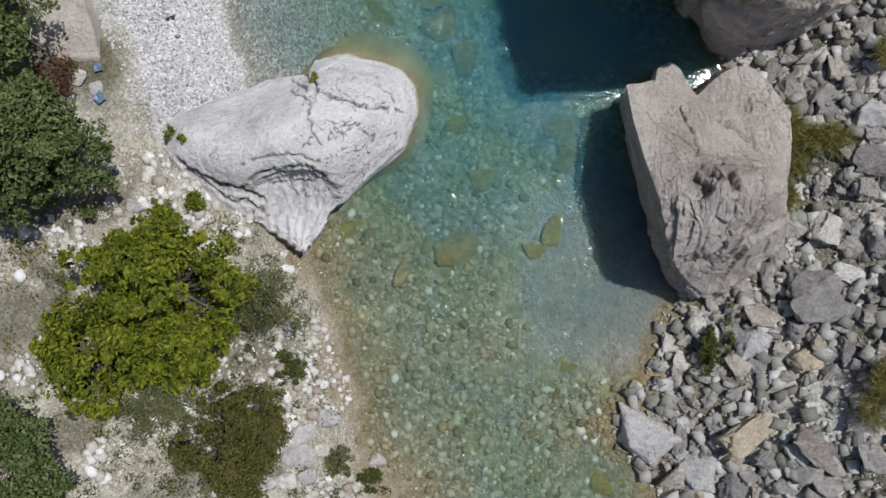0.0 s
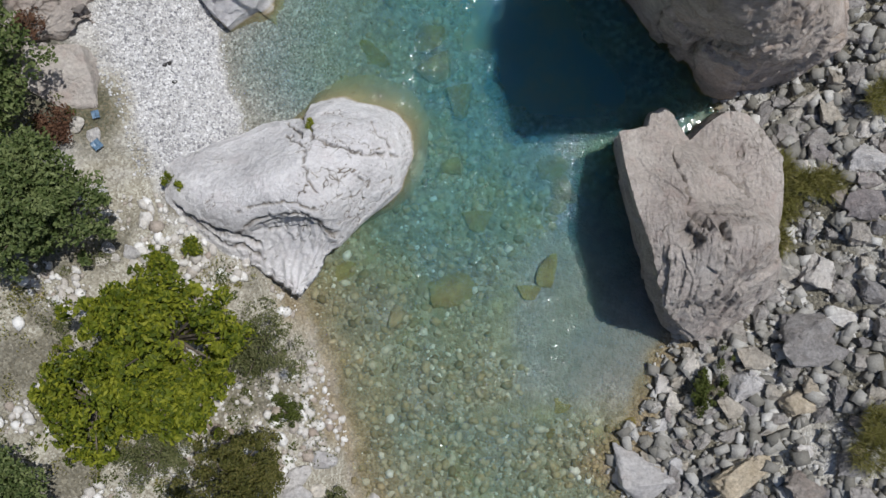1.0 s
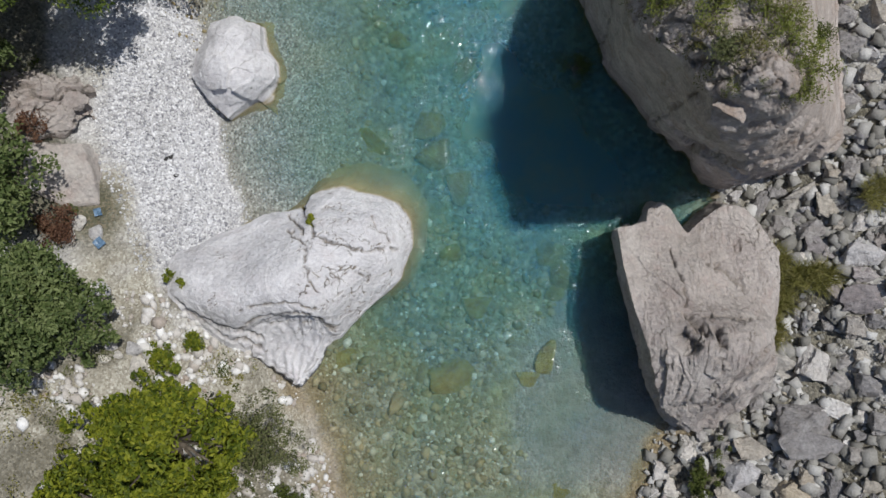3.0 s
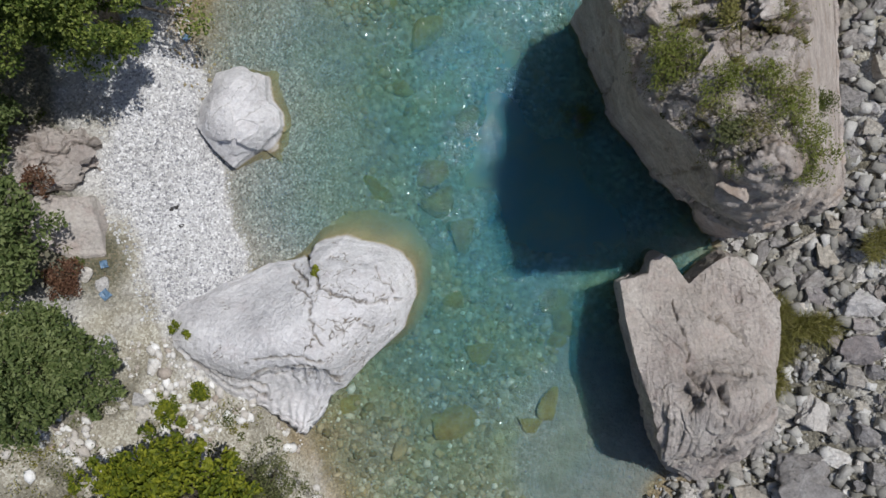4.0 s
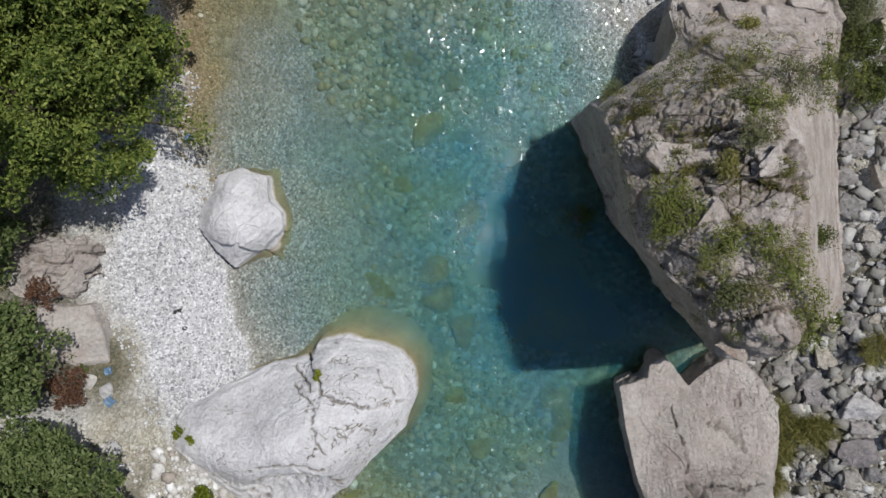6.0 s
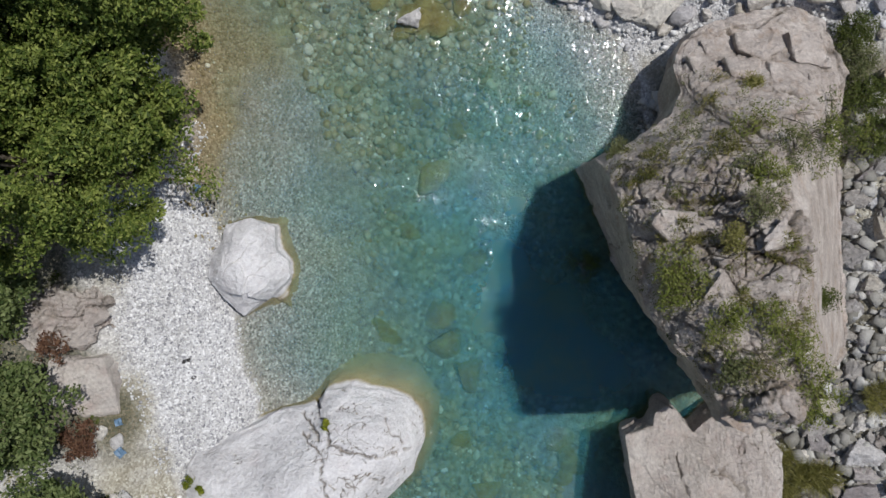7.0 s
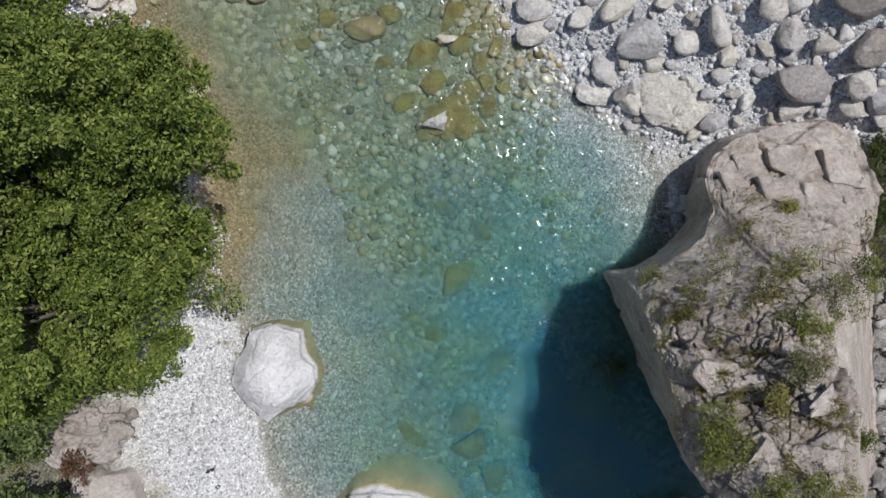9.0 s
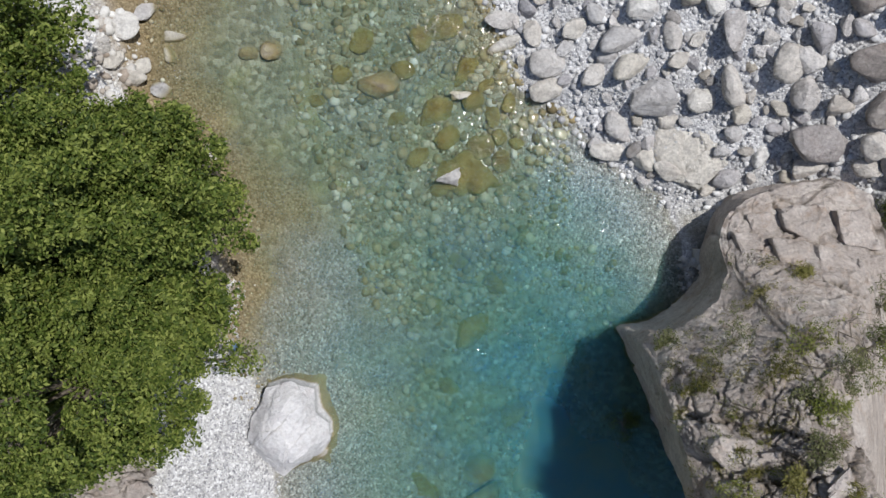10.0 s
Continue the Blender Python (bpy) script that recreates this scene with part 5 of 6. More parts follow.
BANK_DARK = [(7.77, -4.14, 1.06, 0.67, -30), (9.14, 1.92, 0.86, 0.68, 0), (9.27, 2.43, 0.58, 0.35, 0), (8.40, 3.06, 0.57, 0.43, 0)]
BANK_UPPER = [(8.89, 6.16, 0.65, 0.44, 0), (8.78, 6.75, 0.46, 0.35, 0), (8.84, 7.34, 0.74, 0.60, 0), (8.67, 8.01, 0.48, 0.46, 0), (8.83, 8.60, 0.51, 0.44, 0), (8.91, 5.57, 0.60, 0.37, 0), (8.79, 4.67, 0.48, 0.48, 0), (8.69, 9.25, 0.48, 0.53, 0), (9.12, 4.76, 0.51, 0.58, 0), (8.15, 4.28, 0.71, 0.37, 10), (7.79, 4.27, 0.60, 0.25, 10), (9.28, 6.77, 0.46, 0.41, 0), (9.33, 7.96, 0.46, 0.51, 0), (9.20, 9.25, 0.46, 0.58, 0), (9.23, 5.47, 0.41, 0.35, 0)]
FAR_COBBLES = [(0.35, 16.37, 0.73, 0.45, -20), (0.41, 15.85, 0.78, 0.30, 15), (1.05, 16.06, 0.43, 0.60, 10), (1.36, 15.37, 0.78, 0.63, 0), (1.33, 14.77, 0.70, 0.48, 10), (1.74, 15.68, 0.40, 0.38, 0), (2.37, 15.05, 0.65, 0.48, 5), (2.62, 15.42, 0.45, 0.30, 0), (3.13, 15.17, 0.83, 0.55, 0), (3.64, 14.54, 0.95, 0.80, -10), (3.01, 13.91, 0.80, 0.53, -30), (2.82, 13.37, 0.93, 0.38, -6), (1.93, 16.11, 0.53, 0.50, 0), (3.59, 13.15, 0.53, 0.45, -50), (4.03, 12.96, 0.55, 0.43, -50), (4.99, 12.51, 0.40, 0.35, 0), (3.59, 12.71, 0.33, 0.25, 0)]
FAR_COBBLES_MORE = [(4.62, 14.43, 0.59, 0.54, 0), (5.44, 14.11, 0.34, 0.44, 0), (5.95, 13.18, 0.39, 0.49, 0), (3.92, 15.79, 0.39, 0.64, 0), (4.42, 15.66, 0.39, 0.32, 0), (4.05, 15.23, 0.47, 0.37, 0), (4.67, 16.33, 0.44, 0.49, 0), (2.43, 16.38, 0.54, 0.44, 0), (2.93, 15.77, 0.94, 0.57, 0), (5.53, 16.39, 0.54, 0.39, 0), (5.97, 16.02, 0.32, 0.47, 0), (5.79, 15.59, 0.39, 0.27, 0), (3.30, 16.40, 0.62, 0.49, 0), (4.38, 14.00, 0.37, 0.27, 0), (4.00, 14.00, 0.42, 0.32, 0), (5.32, 13.68, 0.42, 0.37, 0), (5.13, 13.31, 0.37, 0.27, 0)]
FAR_ROCKS = [(5.22, 14.67, 0.63, 0.87, 5), (5.08, 15.79, 0.53, 0.89, -5), (6.62, 14.48, 0.58, 0.75, -15), (6.12, 15.03, 0.79, 0.63, 60), (6.51, 15.08, 0.65, 0.55, 0), (7.24, 14.17, 0.53, 0.43, 0), (7.55, 14.35, 0.31, 0.38, 0), (7.86, 13.32, 0.65, 0.67, 0), (8.36, 13.01, 0.63, 0.58, 0), (7.88, 12.9, 0.58, 0.43, 0), (5.3, 12.75, 0.58, 0.41, 40), (6.89, 12.95, 0.77, 0.36, 10), (7.39, 15.62, 0.51, 0.38, 0), (6.72, 15.56, 0.51, 0.63, 30), (5.99, 16.28, 0.43, 0.48, 0)]
FAR_DARK_ROCKS = [(6.91, 13.40, 1.14, 0.88, -50), (8.01, 14.02, 1.00, 0.74, 30), (7.72, 14.98, 1.26, 0.78, 5), (7.34, 16.22, 0.83, 0.71, 0), (8.06, 15.98, 0.71, 0.59, 0)]
LEFT_COBBLES = [(-2.51, -3.75, 0.54, 0.52, 0), (-3.07, -4.03, 0.59, 0.44, 0), (-3.13, -4.42, 0.76, 0.54, 0), (-1.47, -4.79, 0.39, 0.34, 0), (-3.35, -4.98, 0.44, 0.37, 0), (-3.50, -4.18, 0.37, 0.32, 0), (-6.43, 0.88, 0.34, 0.32, 0), (-7.01, 0.69, 0.25, 0.22, 0), (-6.74, 0.78, 0.20, 0.17, 0), (-2.64, -4.42, 0.37, 0.32, 0), (-2.94, -4.92, 0.42, 0.37, 0), (-3.75, -5.04, 0.49, 0.42, 0), (-2.76, -3.31, 0.30, 0.25, 0)]
LEFT_COBBLES_MID = [(-7.74, 3.29, 0.26, 0.43, 0), (-7.58, 3.57, 0.26, 0.36, -40), (-7.25, 3.35, 0.26, 0.36, 0), (-6.34, 0.55, 0.38, 0.36, 0), (-6.90, 0.99, 0.26, 0.24, 0), (-7.08, 2.17, 0.36, 0.31, 0), (-7.02, 1.67, 0.31, 0.26, 0)]
LEFT_FAR = [(-7.42, 14.87, 0.45, 0.35, 0), (-7.84, 15.41, 0.43, 0.38, 0), (-7.21, 15.68, 0.28, 0.38, 0), (-6.32, 13.44, 0.30, 0.45, 20), (-6.10, 13.56, 0.25, 0.25, 0), (-5.55, 13.69, 0.28, 0.18, 0), (-8.13, 16.24, 0.80, 0.65, 0), (-7.98, 15.12, 0.65, 0.45, 0), (-7.07, 16.07, 0.50, 0.28, 0), (-7.75, 16.61, 0.50, 0.38, 0), (-8.28, 15.44, 0.45, 0.38, 0), (-8.46, 15.75, 0.38, 0.38, 0)]
RIVER_STONES = [(-0.8, 12.92, 0.85, 0.75, 10), (-0.3, 12.9, 0.8, 0.9, 40), (-0.55, 13.2, 0.6, 0.5, 0), (-0.11, 13.54, 0.67, 0.54, 20), (-0.46, 15.22, 0.62, 0.67, 0), (0.15, 14.25, 0.34, 0.54, 0), (-0.97, 16.31, 0.93, 0.67, 0), (-2.85, 16.00, 0.54, 0.67, 0), (-2.09, 14.20, 0.41, 0.28, 0), (-1.18, 14.32, 0.80, 0.67, 0)]
BED_STONES = [(-2.01, 0.51, 0.81, 0.68, 10), (0.37, 0.06, 1.25, 0.86, 15), (2.68, -2.64, 0.76, 0.55, 0), (2.65, 2.9, 0.7, 0.6, 20), (2.95, 2.4, 0.6, 0.75, 0), (2.75, 1.95, 0.45, 0.4, 0), (2.52, 0.47, 0.42, 0.81, -20), (2.09, -0.06, 0.55, 0.34, -10), (4.34, -2.51, 0.57, 0.42, 0), (3.54, -2.97, 0.70, 0.55, 0), (3.37, -3.64, 0.81, 0.94, 0), (3.73, -5.23, 0.84, 0.97, 0), (-1.36, -3.25, 0.34, 0.26, 0), (4.25, -5.47, 0.65, 0.52, 0), (2.69, -3.38, 0.52, 0.39, 0)]
SHALLOW_STONES = [(-0.55, 12.62, 0.45, 0.35, 20), (0.1, 12.75, 0.5, 0.4, -20), (-1.1, 12.55, 0.4, 0.3, 0), (0.35, 13.2, 0.4, 0.5, 10), (0.3, 13.75, 0.35, 0.4, 0), (-0.3, 14.6, 0.5, 0.45, 15), (0.0, 14.95, 0.4, 0.35, 0), (0.55, 14.55, 0.4, 0.5, 0), (-1.6, 13.3, 0.5, 0.45, 0), (-0.9, 13.75, 0.6, 0.45, 30), (-1.9, 15.3, 0.55, 0.45, 0), (-3.3, 15.2, 0.45, 0.4, 0), (-1.5, 16.0, 0.5, 0.6, 0), (0.1, 15.7, 0.5, 0.4, 0), (-3.9, 14.6, 0.35, 0.3, 0), (0.7, 13.6, 0.35, 0.3, 0)]
POOL_STONES = [(-0.35, 9.2, 0.9, 0.7, 10), (-1.6, 5.7, 0.9, 1.0, 0), (-0.2, 5.9, 0.8, 0.7, 0), (-0.05, 5.15, 0.9, 0.6, 20), (0.5, 4.4, 0.6, 0.8, 0), (-0.7, 10.9, 0.5, 0.4, 0), (-1.2, 9.9, 0.4, 0.5, 30), (0.9, 1.6, 0.7, 0.5, 0), (-0.9, 7.9, 0.5, 0.4, 0), (0.6, 7.2, 0.7, 0.5, 40), (-1.1, 11.6, 0.6, 0.5, 0), (0.2, 10.4, 0.5, 0.6, 0), (1.3, -0.9, 0.5, 0.6, 0), (0.3, 2.9, 0.5, 0.4, 0)]
BED_PALE = [(-2.47, 14.97, 0.93, 0.59, 5), (-0.36, 0.11, 0.26, 0.47, 0), (-0.95, -0.64, 0.42, 0.42, 0), (-4.92, 15.76, 0.46, 0.44, 0), (-5.44, 15.70, 0.41, 0.28, 0)]


def build_stones():
    spots = []
    sunken = []

    def lay(rows, kind, mat, label, group="loose rocks on the river bank", under=None, **more):
        for x, y, a, b, turn in rows:
            spots.append((x, y, (a + b) / 2))
            if under is not None:
                more["z"] = min(ground_height(x, y)[0], -under - more["tall"] * min(a, b) * (1 - more["sink"]))
            ob = stone(x, y, a, b, turn + rng.uniform(-6, 6), kind, mat, label=label, group=group, **more)
            if group == "stones in the river":
                sunken.append(ob)
    lay(BANK_PALE, "angular", PALE_ROCK, "pale angular limestone rock on the bank")
    lay(BANK_MID_PALE, "angular", PALE_ROCK, "pale angular limestone rock on the bank")
    lay(BANK_OCHRE, "angular", OCHRE_ROCK, "ochre angular limestone rock on the bank", tall=0.85)
    for rows in (BANK_GREY, BANK_GREY_LOW, BANK_MID, BANK_MID_MORE, BANK_UPPER):
        lay(rows, "angular", LOOSE_ROCK, "angular grey limestone rock on the bank", tall=0.85)
    lay(BANK_DARK, "angular", DARK_ROCK, "purple-grey angular limestone rock on the bank", tall=0.85)
    far = "cobbles on the upstream bar"
    lay(FAR_COBBLES, "cobble", PALE_ROCK, "rounded pale river cobble on the bar", far)
    lay(FAR_COBBLES_MORE, "cobble", PALE_ROCK, "rounded grey river cobble on the bar", far)
    lay(FAR_ROCKS, "cobble", COBBLE_ROCK, "worn grey rock on the upstream bar", far, tall=0.85)
    lay(FAR_DARK_ROCKS, "cobble", DARK_ROCK, "big purple-grey worn rock on the bar", far, tall=0.8)
    left = "white stones on the wooded bank"
    for rows in (LEFT_COBBLES, LEFT_COBBLES_MID, LEFT_FAR):
        lay(rows, "cobble", PALE_ROCK, "rounded white limestone cobble on the bank", left, tall=0.6)
    river = "stones in the river"
    lay(WET_STONES, "worn", FILM_ROCK, "brown film-covered stone at the water's edge", river, tall=0.5, sink=0.4, under=0.0)
    lay(RIVER_STONES, "worn", FILM_ROCK, "ochre film-covered stone under shallow water", river, tall=0.4, sink=0.45, under=0.04)
    lay(SHALLOW_STONES, "cobble", FILM_ROCK, "ochre film-covered cobble in the shallows", river, tall=0.5, sink=0.4, under=0.03)
    lay(BED_STONES, "worn", FILM_ROCK, "yellow-green film-covered stone under water", river, tall=0.35, sink=0.35, under=0.13)
    lay(POOL_STONES, "worn", FILM_ROCK, "yellow-green stone deep in the river pool", river, tall=0.5, sink=0.3, under=0.28)
    lay(BED_PALE, "cobble", COBBLE_ROCK, "pale stone under shallow water", river, tall=0.45, sink=0.2)
    stone(-0.89, 12.88, 0.54, 0.43, -10, "angular", PALE_ROCK, z=0.02, label="white stone standing out of the river", group=river)
    stone(-0.59, 14.70, 0.48, 0.20, 0, "angular", PALE_ROCK, z=0.0, label="small white stone standing out of the river", group=river)
    for x, y in ((-5.97, 4.99), (-5.87, 5.04), (-5.77, 4.63)):
        stone(x, y, 0.11, 0.08, 40, "cobble", DARK_STONE, label="small dark stone on white gravel", group="dark stones on the gravel")

    def fill(count, area, size, spread, kind, mats, label, group, clear):
        made = tries = 0
        while made < count and tries < 30000:
            tries += 1
            x, y, ok = area()
            s = float(np.clip(rng.lognormal(math.log(size), spread), size * 0.5, size * 3))
            if ok and all((x - a) ** 2 + (y - b) ** 2 > (clear * (s + c)) ** 2 for a, b, c in spots):
                spots.append((x, y, s))
                made += 1
                stone(x, y, s * 1.15, s * 0.85, rng.uniform(0, 360), kind, mats[int(rng.integers(len(mats)))], label=label, group=group, tall=0.85, sink=0.25, tilt=20)

    def right_bank():
        y = rng.uniform(-6.6, 12.8)
        x = rng.uniform(np.interp(y, RIGHT_Y, RIGHT_X) + 0.1, 10.2)
        return x, y, not (4.0 < x < 7.5 and -0.9 < y < 4.0) and not (x < 8.7 and y > 4.3) and not (5.75 < x < 6.4 and -2.7 < y < -1.5)

    def upstream_bar():
        y = rng.uniform(12.6, 17.3)
        x = rng.uniform(np.interp(y, RIGHT_Y, RIGHT_X), 9.2)
        return x, y, not (3.8 < x < 5.3 and 12.6 < y < 14.0)
    fill(205, right_bank, 0.29, 0.4, "angular", (LOOSE_ROCK, LOOSE_ROCK, LOOSE_ROCK, DARK_ROCK, PALE_ROCK, OCHRE_ROCK), "angular limestone rock in the bank rubble", "loose rocks on the river bank", 0.31)
    fill(110, upstream_bar, 0.27, 0.3, "cobble", (COBBLE_ROCK, COBBLE_ROCK, PALE_ROCK, LOOSE_ROCK), "rounded river cobble on the bar", far, 0.38)
    return sunken


def build_rubble():
    """Stones too many and too small to pick apart."""
    v1, f1 = ico(1)
    v0 = np.array([(a, b, c) for a in (-1, 1) for b in (-1, 1) for c in (-1, 1)], float) * 0.72
    f0 = np.array([(0, 1, 3), (0, 3, 2), (4, 6, 7), (4, 7, 5), (0, 4, 5), (0, 5, 1), (2, 3, 7), (2, 7, 6), (0, 2, 6), (0, 6, 4), (1, 5, 7), (1, 7, 3)])
    r = np.random.default_rng(12)

    def scatter(name, n, x0, x1, y0, y1, keep, lo, hi, mat, label, flatness=0.6, lift=0.15):
        x, y = r.uniform(x0, x1, n), r.uniform(y0, y1, n)
        lx, rx = shores(y, x)
        ok = keep(x, y, lx - x, x - rx)
        x, y = x[ok], y[ok]
        size = lo * (hi / lo) ** (r.uniform(0, 1, len(x)) ** 2)
        ob = scatter_mesh(name, x, y, size, (v0, f0) if name == "bank_rubble" else (v1, f1), mat, flatness, lift, "rubble" not in name)
        tagged(ob, label, "stones", kind="stuff")
    noise_at = lambda x, y, k, s: fbm(flat(x, y), k, 3, 0.5, s)
    scatter("beach_pebbles", 9000, -8, -3.5, 2.5, 10.5, lambda x, y, dl, dr: (dl > -0.2) & (dl < 2.4), 0.035, 0.10, BEACH_PEBBLES, "white gravel pebbles on the beach")
    scatter("white_rubble", 22000, -10.5, -1, -7, 16.5, lambda x, y, dl, dr: (dl > 0.05) & ((y < 2.2) | (y > 12.5)) & (noise_at(x, y, 0.9, 63) > -0.12), 0.05, 0.36, WHITE_RUBBLE, "white stones and rubble on the wooded bank", 0.65, 0.2)
    scatter("bank_rubble", 7000, 3.8, 10.5, -7, 11, lambda x, y, dl, dr: dr > -0.25, 0.07, 0.42, BANK_RUBBLE, "grey limestone rubble on the bank", 0.75, 0.3)
    scatter("bar_pebbles", 5200, -0.5, 9.5, 12, 18, lambda x, y, dl, dr: dr > -0.3, 0.05, 0.22, BEACH_PEBBLES, "pale river pebbles on the bar", 0.65, 0.2)
    scatter("bed_cobbles", 6500, -3.4, 4.6, -7, 3.6, lambda x, y, dl, dr: (dl < -0.3 + 0.3 * noise_at(x, y, 1.2, 66)) & (dr < 0) & (x < 1.6 + 1.4 * noise_at(x, y, 0.5, 61) + np.where(y < -3, 2.2, 0)), 0.06, 0.30, BED_PEBBLES, "yellow-green and pale cobbles on the river bed", 0.4, 0.0)
    scatter("bed_cobbles", 6200, -7, 2, 8.5, 18, lambda x, y, dl, dr: (dl < 0) & (dr < 0) & (x + 0.45 * (y - 12.5) + 0.9 * noise_at(x, y, 0.5, 62) > -3.2) & (y > 10.2 + 0.9 * noise_at(x, y, 0.6, 64) + 0.8 * np.maximum(x, -0.5)), 0.06, 0.34, BED_PEBBLES, "pale and ochre cobbles on the shallow bed", 0.32, 0.0)
    scatter("bed_cobbles", 1100, -3.2, 3.0, 3.4, 11.2, lambda x, y, dl, dr: (dl < -1.6) & (dr < 0) & (x > -2.6 + 0.9 * noise_at(x, y, 0.5, 67)), 0.08, 0.30, BED_PEBBLES, "dim yellow-green cobbles in the river pool", 0.3, 0.0)
    scatter("shore_pebbles", 1700, -8, -3.5, 7.5, 17, lambda x, y, dl, dr: (dl > -0.9) & (dl < 0.5), 0.04, 0.14, BED_PEBBLES, "brown wet pebbles along the shore", 0.55, 0.15)


def build_ground_cover():
    """Low scrub between the white stones of the wooded bank."""
    r = np.random.default_rng(44)
    for mat, seed, n in ((LEAF_OLIVE, 81, 260), (LEAF_MOSS, 82, 170), (LEAF_GRASS, 83, 200)):
        x, y = r.uniform(-11, -2.2, n * 6), r.uniform(-7, 7, n * 6)
        lx, _ = shores(y, x)
        dl = lx - x
        thick = fbm(flat(x, y), 0.55, 3, 0.5, seed)
        ok = (dl > 0.5) & ((y < 0.6) | (dl > 3.2)) & (thick > 0.12)
        x, y = x[ok][:n], y[ok][:n]
        pts = np.stack([x, y, ground_height(x, y) + 0.05, r.uniform(0.08, 0.26, len(x))], 1)
        ob = leaf_cloud("ground_scrub", pts, 46, 0.055, mat, None, 0.5, seed)
        tagged(ob, "low scrub and weeds between white stones", "scrub", kind="stuff")


def build_crag_scrub(on_crag):
    """Thin dry scrub in the crag's cracks and hollows."""
    r = np.random.default_rng(91)
    for mat, seed, n in ((LEAF_OLIVE, 92, 70), (LEAF_BROWN, 93, 50), (LEAF_GRASS, 94, 90), (LEAF_CRAG, 95, 60)):
        pts = []
        while len(pts) < n:
            x, y = r.uniform(2.9, 5.6), r.uniform(5.0, 11.2)
            here = fbm(np.array([[x, y, 0.0]]), 0.8, 3, 0.6, seed)[0] + 0.25 * math.sin(y * 1.3)
            z = on_crag(x, y)
            if here > 0.1 and z > 2.0:
                pts.append((x, y, z + 0.03, r.uniform(0.06, 0.2)))
        ob = leaf_cloud("crag_scrub", pts, 30, 0.055, mat, None, 0.3, seed, 0.22)
        tagged(ob, "thin dry scrub in the crag's cracks", "scrub", kind="stuff")


def build_dead_branches(on_crag):
    """Bare dark branches lying across the crag's top."""
    r = np.random.default_rng(17)
    for x0, y0, x1, y1 in ((4.35, 8.15, 5.2, 8.55), (5.75, 9.75, 6.75, 10.25), (3.95, 7.45, 5.0, 7.75), (4.9, 9.35, 5.9, 9.5), (4.3, 6.2, 4.9, 5.9), (3.9, 8.75, 4.6, 8.6)):
        bm = bmesh.new()
        n = 7
        pts = []
        for i in range(n):
            t = i / (n - 1)
            x, y = x0 + (x1 - x0) * t + r.normal(0, 0.03), y0 + (y1 - y0) * t + r.normal(0, 0.04)
            pts.append(Vector((x, y, max(on_crag(x, y), on_crag(x + 0.1, y)) + 0.03 + 0.16 * math.sin(t * math.pi))))
        lead = (pts[-1] - pts[0]).to_track_quat("Z", "Y")
        loops = []
        for i, q in enumerate(pts):
            rad = 0.014 - 0.0015 * i
            loops.append([bm.verts.new(q + lead @ Vector((rad * math.cos(math.pi * j / 3), rad * math.sin(math.pi * j / 3), 0))) for j in range(6)])
        for a, b in zip(loops, loops[1:]):
            for j in range(6):
                bm.faces.new((a[j], a[(j + 1) % 6], b[(j + 1) % 6], b[j]))
        bm.faces.new(loops[0][::-1])
        bm.faces.new(loops[-1])
        ob = part("dead_branch", bm, BARK)
        tagged(ob, "bare dark dead branch across the crag's top", "branch", "dead branches on the crag")
        for i in (2, 3, 4, 5):
            tw = bmesh.new()
            a = math.atan2(y1 - y0, x1 - x0) + r.choice((-1, 1)) * r.uniform(0.5, 1.0)
            d = r.uniform(0.15, 0.35)
            tip = pts[i] + Vector((d * math.cos(a), d * math.sin(a), 0.08))
            limb(tw, pts[i], tip, 0.006, 0.003, 5)
            part("twig", tw, BARK, ob)


def build_litter():
    r = np.random.default_rng(3)
    for x, y, s in ((-7.2, 3.8, 0.16), (-7.15, 3.15, 0.2), (-5.85, 8.95, 0.16)):
        bm = bmesh.new()
        bmesh.ops.create_grid(bm, x_segments=8, y_segments=6, size=s / 2)
        for q in bm.verts:
            q.co.z = 0.05 * noise.noise(q.co * 14 + Vector((x, y, 0))) + 0.04
        bmesh.ops.solidify(bm, geom=bm.faces[:], thickness=0.004)
        ob = part("plastic_scrap", bm, BLUE_PLASTIC)
        ob.location = (x, y, ground_height(x, y)[0] + 0.08)
        ob.rotation_euler = (0.15, 0.1, r.uniform(0, 3))
        tagged(ob, "crumpled blue plastic scrap on the stones", "litter", "plastic scraps")


def crag_surface(crag):
    tree = BVHTree.FromPolygons([v.co[:] for v in crag.data.vertices], [p.vertices[:] for p in crag.data.polygons])

    def on_crag(x, y):
        hit = tree.ray_cast(Vector((x, y, 20)), Vector((0, 0, -1)))
        return hit[0].z if hit[0] else 0.0
    return on_crag


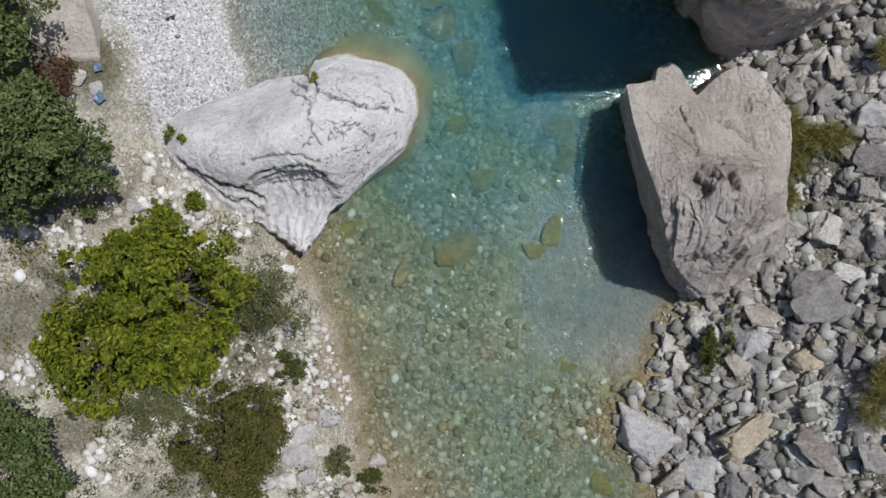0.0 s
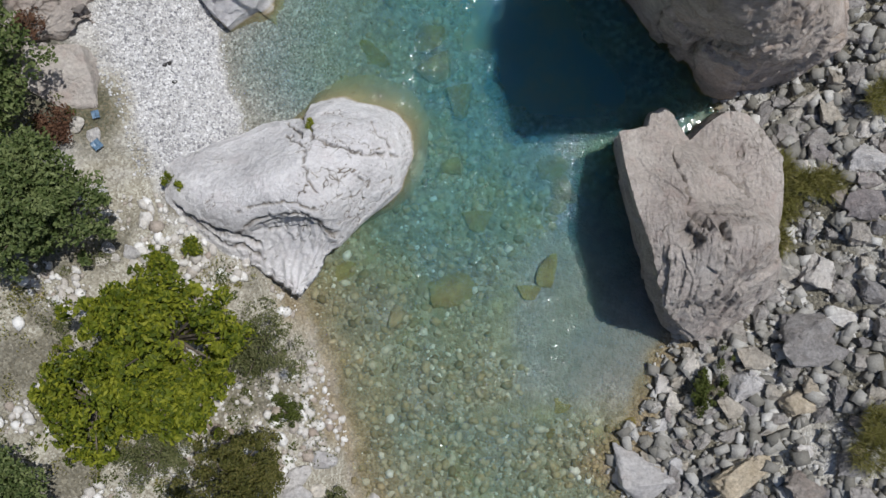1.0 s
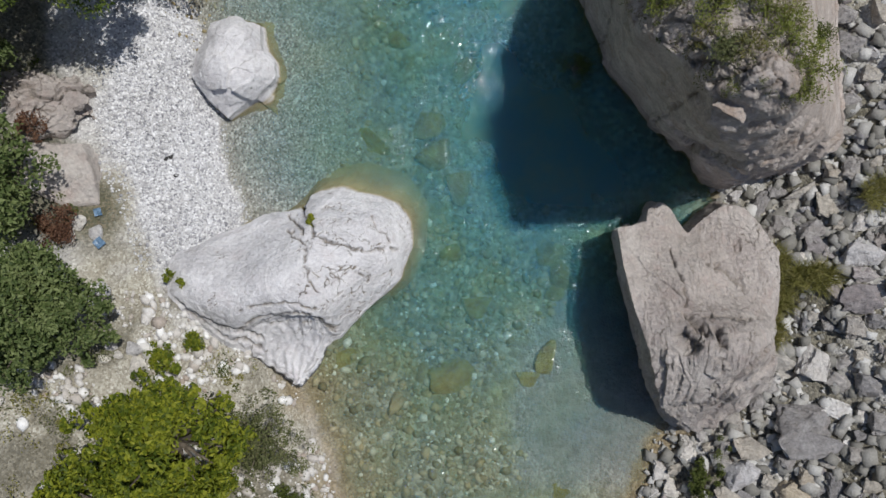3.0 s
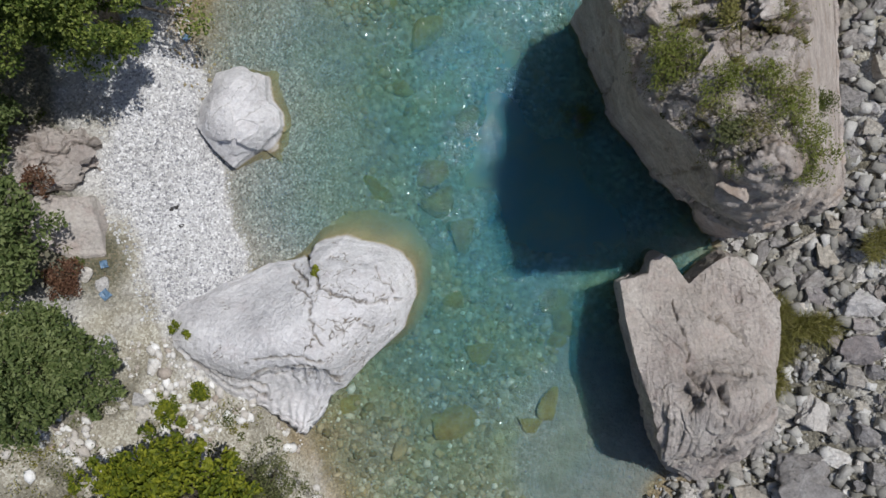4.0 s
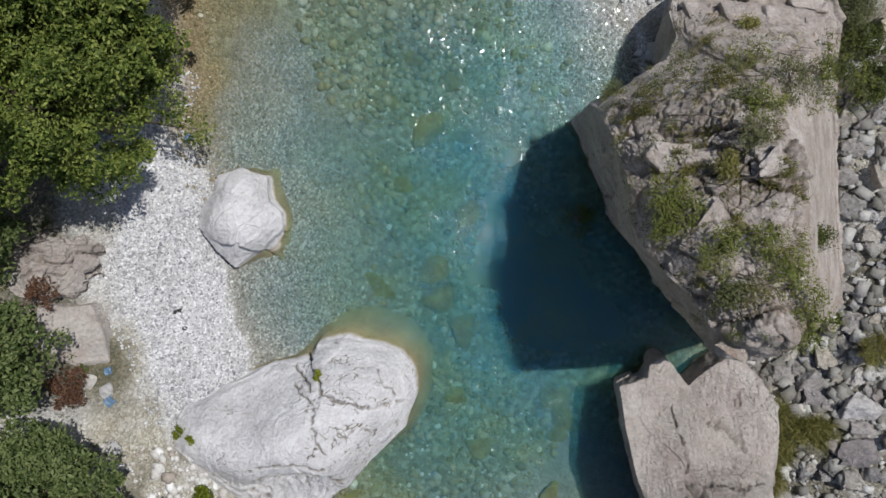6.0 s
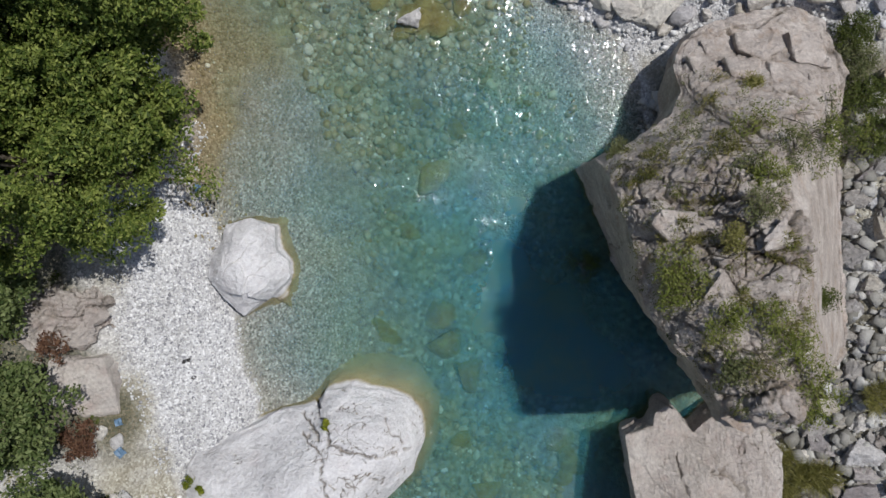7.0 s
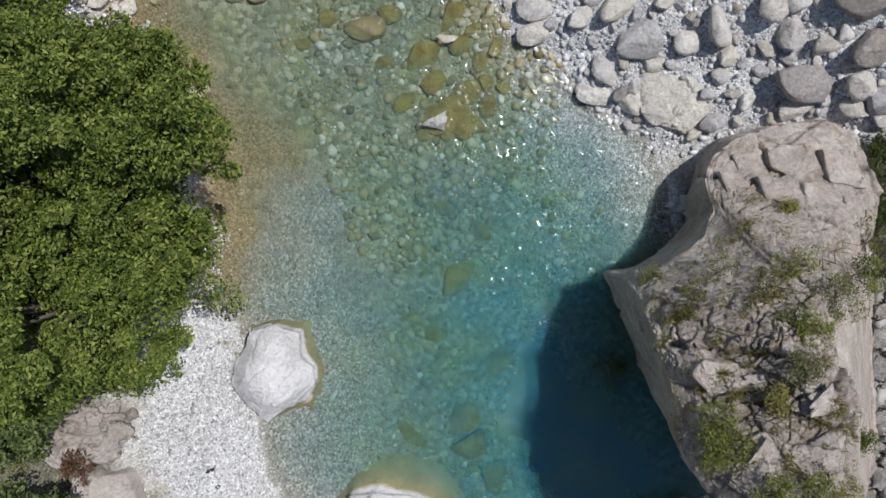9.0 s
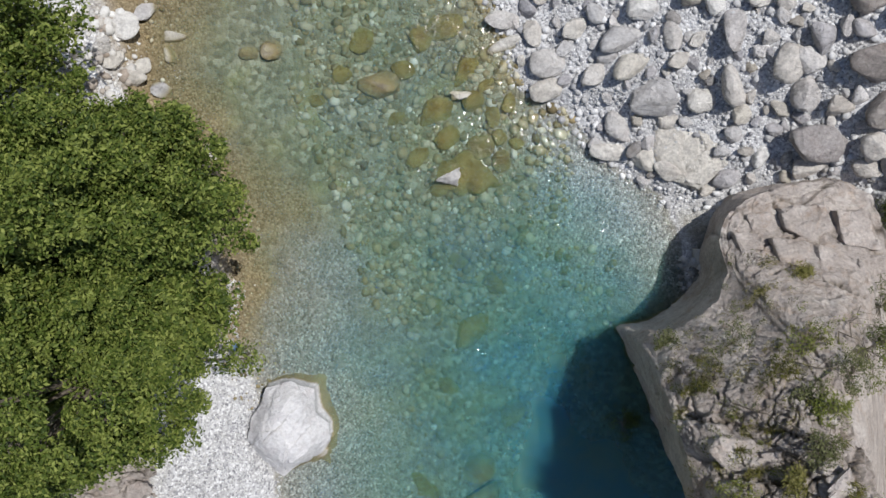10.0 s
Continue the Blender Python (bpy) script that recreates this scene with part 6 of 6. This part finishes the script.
def joint_block(corners, on_crag, rise, parent):
    """A squared block of bedded limestone between joints, standing a little proud of the rock round it."""
    cx, cy = np.mean([c[0] for c in corners]), np.mean([c[1] for c in corners])
    level = np.mean([on_crag(x, y) for x, y in corners])
    bm = bmesh.new()
    ring_top = [bm.verts.new((cx + (x - cx) * 0.97, cy + (y - cy) * 0.97, 0.6 * on_crag(x, y) + 0.4 * level + rise)) for x, y in corners]
    top = bm.faces.new(ring_top)
    low = bmesh.ops.extrude_face_region(bm, geom=[top])
    for v in low["geom"]:
        if isinstance(v, bmesh.types.BMVert):
            v.co.z = level - 0.6
    bmesh.ops.recalc_face_normals(bm, faces=bm.faces)
    bmesh.ops.bevel(bm, geom=bm.edges[:], offset=0.045, segments=2, profile=0.6, affect="EDGES", clamp_overlap=True)
    bmesh.ops.triangulate(bm, faces=bm.faces)
    for _ in range(4):
        bmesh.ops.subdivide_edges(bm, edges=[e for e in bm.edges if e.calc_length() > 0.09], cuts=1)
        bmesh.ops.triangulate(bm, faces=bm.faces)
    me = bpy.data.meshes.new("ledge_block")
    bm.to_mesh(me)
    bm.free()
    pos, nrm = places_of(me), normals_of(me)
    h, c = fracture(pos, (2.2, 2.2, 2.2), 47, 0.7, 0.06)
    lift = 0.018 * h - 0.012 * c + 0.02 * fbm(pos, 2.5, 4, 0.6, 48)
    me.vertices.foreach_set("co", (pos + nrm * lift[:, None]).astype(np.float32).ravel())
    me.update()
    return mesh_object("ledge_block", me, CLIFF_ROCK, parent, smooth=False)


def build_ledges(crag, on_crag):
    """Blocks parted by joints, and loose ones bedded on the crag's ledges."""
    for rise, corners in ((0.05, ((5.32, 11.94), (5.86, 12.0), (5.95, 11.57), (5.41, 11.5))), (0.07, ((4.98, 11.6), (5.56, 11.58), (5.56, 11.18), (5.08, 11.12))), (0.10, ((5.63, 11.47), (6.32, 11.38), (6.21, 10.84), (5.66, 11.0))),
                          (0.14, ((5.97, 12.1), (6.87, 12.16), (6.95, 11.68), (6.43, 11.4), (6.0, 11.6))), (0.18, ((6.98, 12.05), (7.72, 12.05), (7.78, 11.2), (7.02, 11.3))), (0.10, ((7.18, 11.08), (7.88, 11.1), (7.92, 10.52), (7.24, 10.48))),
                          (0.05, ((6.45, 11.33), (7.12, 11.2), (7.1, 10.87), (6.34, 10.84))), (0.16, ((3.33, 8.05), (3.49, 8.28), (4.1, 8.23), (4.06, 7.84), (3.6, 7.74)))):
        joint_block(corners, on_crag, rise, crag)
    for x, y, a, b, t in ((4.3, 8.0, 0.5, 0.4, -10), (4.3, 5.1, 0.5, 0.28, -30), (4.05, 7.1, 0.45, 0.35, 20), (4.75, 6.2, 0.5, 0.35, -15), (4.95, 7.85, 0.5, 0.4, 30)):
        stone(x, y, a, b, t, "angular", CLIFF_ROCK, 0.45, 0.5, on_crag(x, y), name="ledge_block", parent=crag, tilt=5)


build_ground()
crag, great = build_great_rocks()
on_crag = crag_surface(crag)
build_ledges(crag, on_crag)
river_stones = build_stones()
bpy.context.view_layer.update()
build_water(great + river_stones)
build_plants(on_crag)
build_ground_cover()
build_crag_scrub(on_crag)
build_dead_branches(on_crag)
build_litter()
build_rubble()
